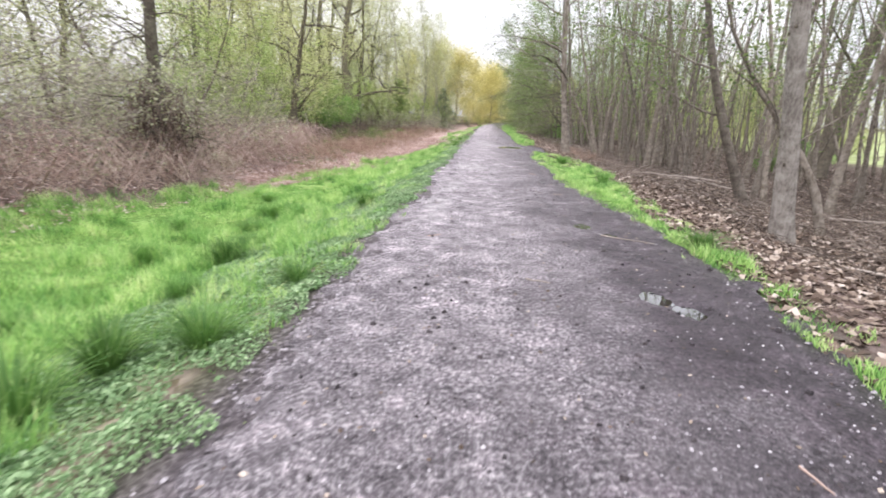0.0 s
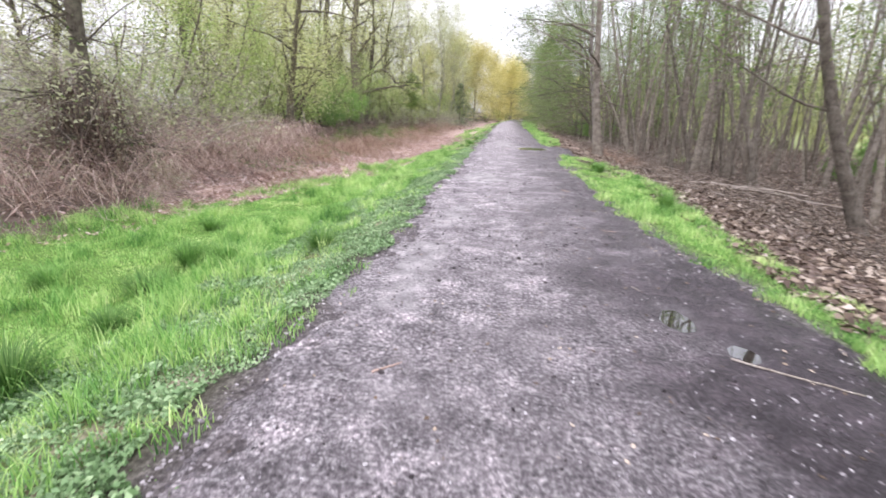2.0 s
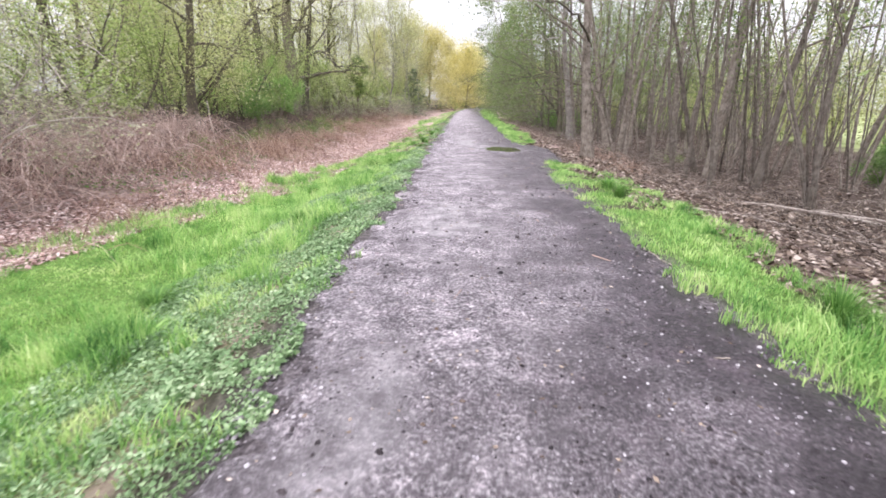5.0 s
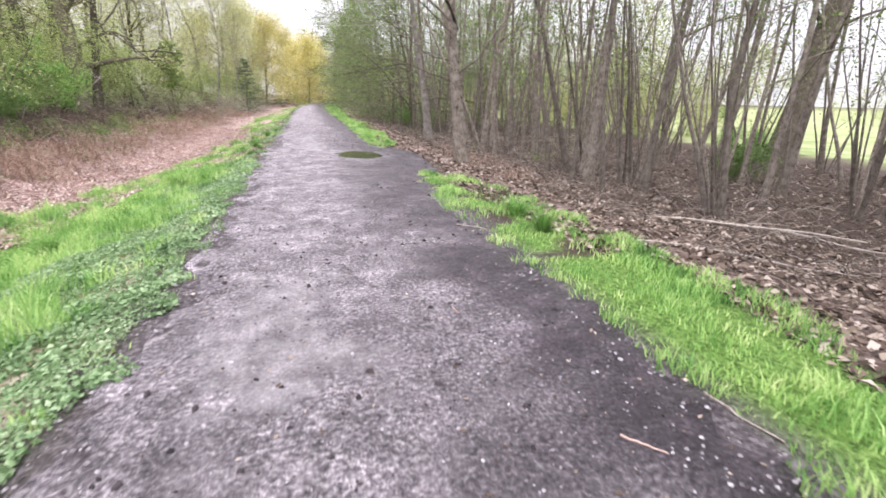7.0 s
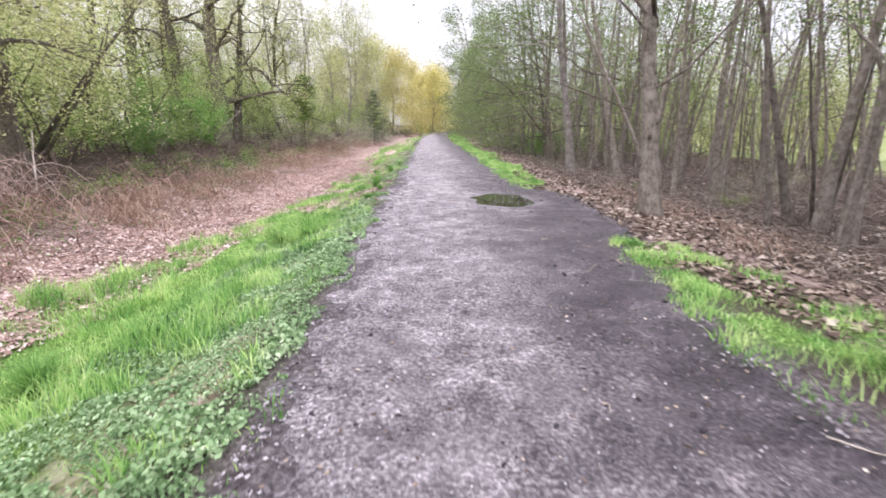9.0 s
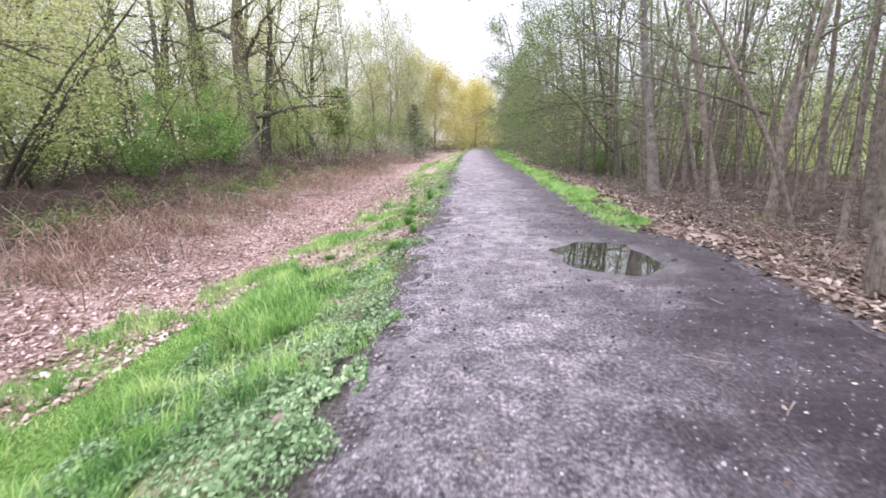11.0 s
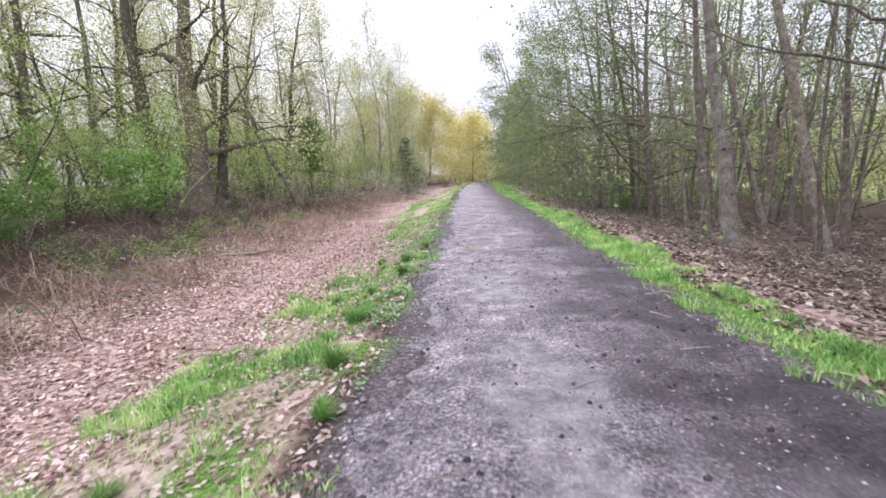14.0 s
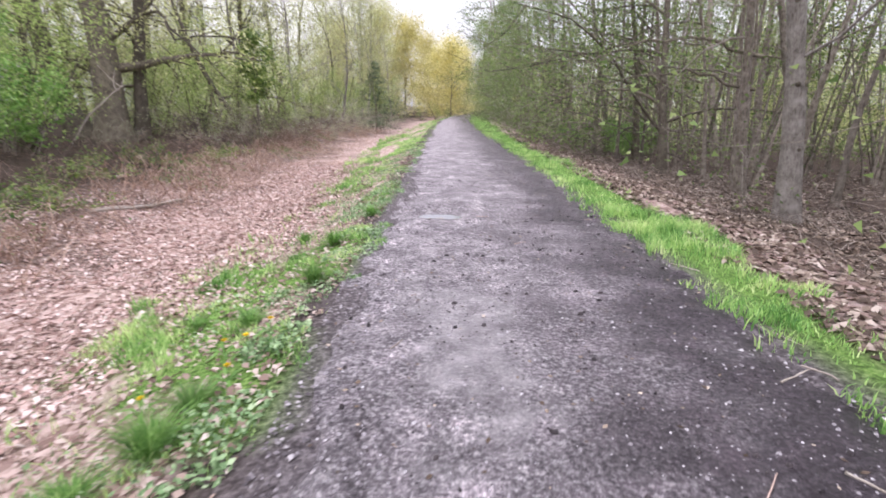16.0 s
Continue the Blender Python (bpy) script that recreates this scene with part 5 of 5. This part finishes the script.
def dandelion(x, y, seed):
    gg = np.random.default_rng(seed)
    root = tagged(new("dandelion"), "yellow dandelion in flower among the grass", "flower", "dandelions")
    h = gg.uniform(0.10, 0.16)
    part("stalk", *tubes(wander(gg, [[0, 0, -0.02]], [[0.1, 0, 1]], [h + 0.02], 4, 0.06, 0), np.full((1, 4), 0.003), 5), TUFT_MAT, root)
    n = 46
    a = np.arange(n) * 2.4
    e = np.linspace(1.3, 0.1, n)
    d = np.stack([np.cos(a) * np.cos(e), np.sin(a) * np.cos(e), np.sin(e) * 0.6], -1)
    s = np.stack([-np.sin(a), np.cos(a), np.zeros(n)], -1) * 0.004
    c = np.array([0.012, 0, h])
    V = np.stack([c - s * 0.5, c + s * 0.5, c + d * 0.024 + s, c + d * 0.024 - s], 1).reshape(-1, 3)
    part("flower_head", V, np.arange(n * 4).reshape(-1, 4), PETAL_MAT, root, "bright yellow petals")
    for k in range(6):
        b = k * 1.05
        o = np.array([math.cos(b), math.sin(b), 0])
        sd = np.array([-math.sin(b), math.cos(b), 0]) * 0.014
        q = [np.array([0, 0, 0.0]), o * 0.06 + [0, 0, 0.04], o * 0.14 + [0, 0, 0.02]]
        V = np.array([q[0] - sd * 0.2, q[0] + sd * 0.2, q[1] - sd, q[1] + sd, q[2] - sd * 0.5, q[2] + sd * 0.5])
        part("leaf", V, np.array([[0, 1, 3, 2], [2, 3, 5, 4]]), TUFT_MAT, root)
    place(root, x, y)


for k, (x, y) in enumerate(((-1.66, 30.25), (-1.72, 29.95), (-1.95, 30.1), (-1.7, 29.6), (-2.2, 29.5))):
    dandelion(x, y, 600 + k)

# ---- loose grit and scraps on the path ----
n = 62000
y = 0.5 + 40 * g.uniform(0, 1, n)
x = left_edge(y) - 0.1 + (right_edge(y) - left_edge(y) + 0.1) * g.uniform(0, 1, n) ** 1.35
s = 0.005 + 0.013 * g.uniform(0, 1, n) ** 2.2
z = track(x, y)
keep = (z > WATER_Z + 0.012) & (g.uniform(0, 1, n) < 0.25 + 1.1 * vnoise(x, y, 0.8, 81) ** 2)
x, y, s, z = x[keep], y[keep], s[keep], z[keep]
n = len(x)
lump = np.array([[1, 0, -0.2], [0, 1, -0.2], [-1, 0, -0.2], [0, -1, -0.2], [0.1, 0, 0.55]])
V = np.stack([x, y, z], -1)[:, None] + lump[None] * s[:, None, None] * g.uniform(0.6, 1.4, (n, 5, 1))
tri = np.array([[0, 1, 4], [1, 2, 4], [2, 3, 4], [3, 0, 4]])
tagged(part("grit", V, (np.arange(n)[:, None, None] * 5 + tri[None]).reshape(-1, 3), STONE_MAT), "loose grit and small stones on the path", "gravel", kind="stuff")
n = 1500
y = 0.5 + 39 * g.uniform(0, 1, n)
x = left_edge(y) + (right_edge(y) - left_edge(y)) * g.uniform(0.03, 0.97, n)
z = track(x, y)
keep = (z > WATER_Z + 0.012) & (vnoise(x, y, 1.6, 82) > 0.35)
x, y, z = x[keep], y[keep], z[keep]
n = len(x)
s = 0.010 + 0.020 * g.uniform(0, 1, n) ** 2.2
a = g.uniform(0, 6.283, n)
rim6 = np.stack([np.cos(np.arange(6) * 1.0472), np.sin(np.arange(6) * 1.0472), np.full(6, -0.15)], -1)
shape = np.concatenate([rim6, rim6 * [0.62, 0.62, 0] + [0, 0, 0.5], [[0, 0, 0.66]]])
V = shape[None] * s[:, None, None] * g.uniform(0.7, 1.35, (n, 13, 1)) * np.stack([np.ones(n), g.uniform(0.5, 0.9, n), g.uniform(0.7, 1.2, n)], -1)[:, None]
V = np.stack([V[..., 0] * np.cos(a)[:, None] - V[..., 1] * np.sin(a)[:, None], V[..., 0] * np.sin(a)[:, None] + V[..., 1] * np.cos(a)[:, None], V[..., 2]], -1) + np.stack([x, y, z], -1)[:, None]
tri = np.array([[i, (i + 1) % 6, 6 + i] for i in range(6)] + [[(i + 1) % 6, 6 + (i + 1) % 6, 6 + i] for i in range(6)] + [[6 + i, 6 + (i + 1) % 6, 12] for i in range(6)])
tagged(part("mud_clods", V, (np.arange(n)[:, None, None] * 13 + tri[None]).reshape(-1, 3), CLOD_MAT), "dark crumbs of mud kicked up on the path", "mud clods", kind="stuff")
n = 2600
y = g.uniform(0.5, 45, n)
x = left_edge(y) + (right_edge(y) - left_edge(y)) * g.uniform(0, 1, n)
P = np.stack([x, y, track(x, y) + 0.006], -1)
keep = P[:, 2] > WATER_Z + 0.012
a = g.uniform(0, 6.283, n)
s = (0.015 * g.uniform(0.5, 1.5, n))[:, None]
al = np.stack([np.cos(a), np.sin(a), g.normal(0, 0.15, n)], -1) * s
sd = np.stack([-np.sin(a), np.cos(a), g.normal(0, 0.2, n)], -1) * s * 0.6
V = np.stack([P - al, P + sd, P + al, P - sd], 1)[keep]
tagged(part("leaf_scraps", V, np.arange(len(V) * 4).reshape(-1, 4), LITTER_TAN), "small scraps of dead leaf trodden into the path", "leaf litter", kind="stuff")
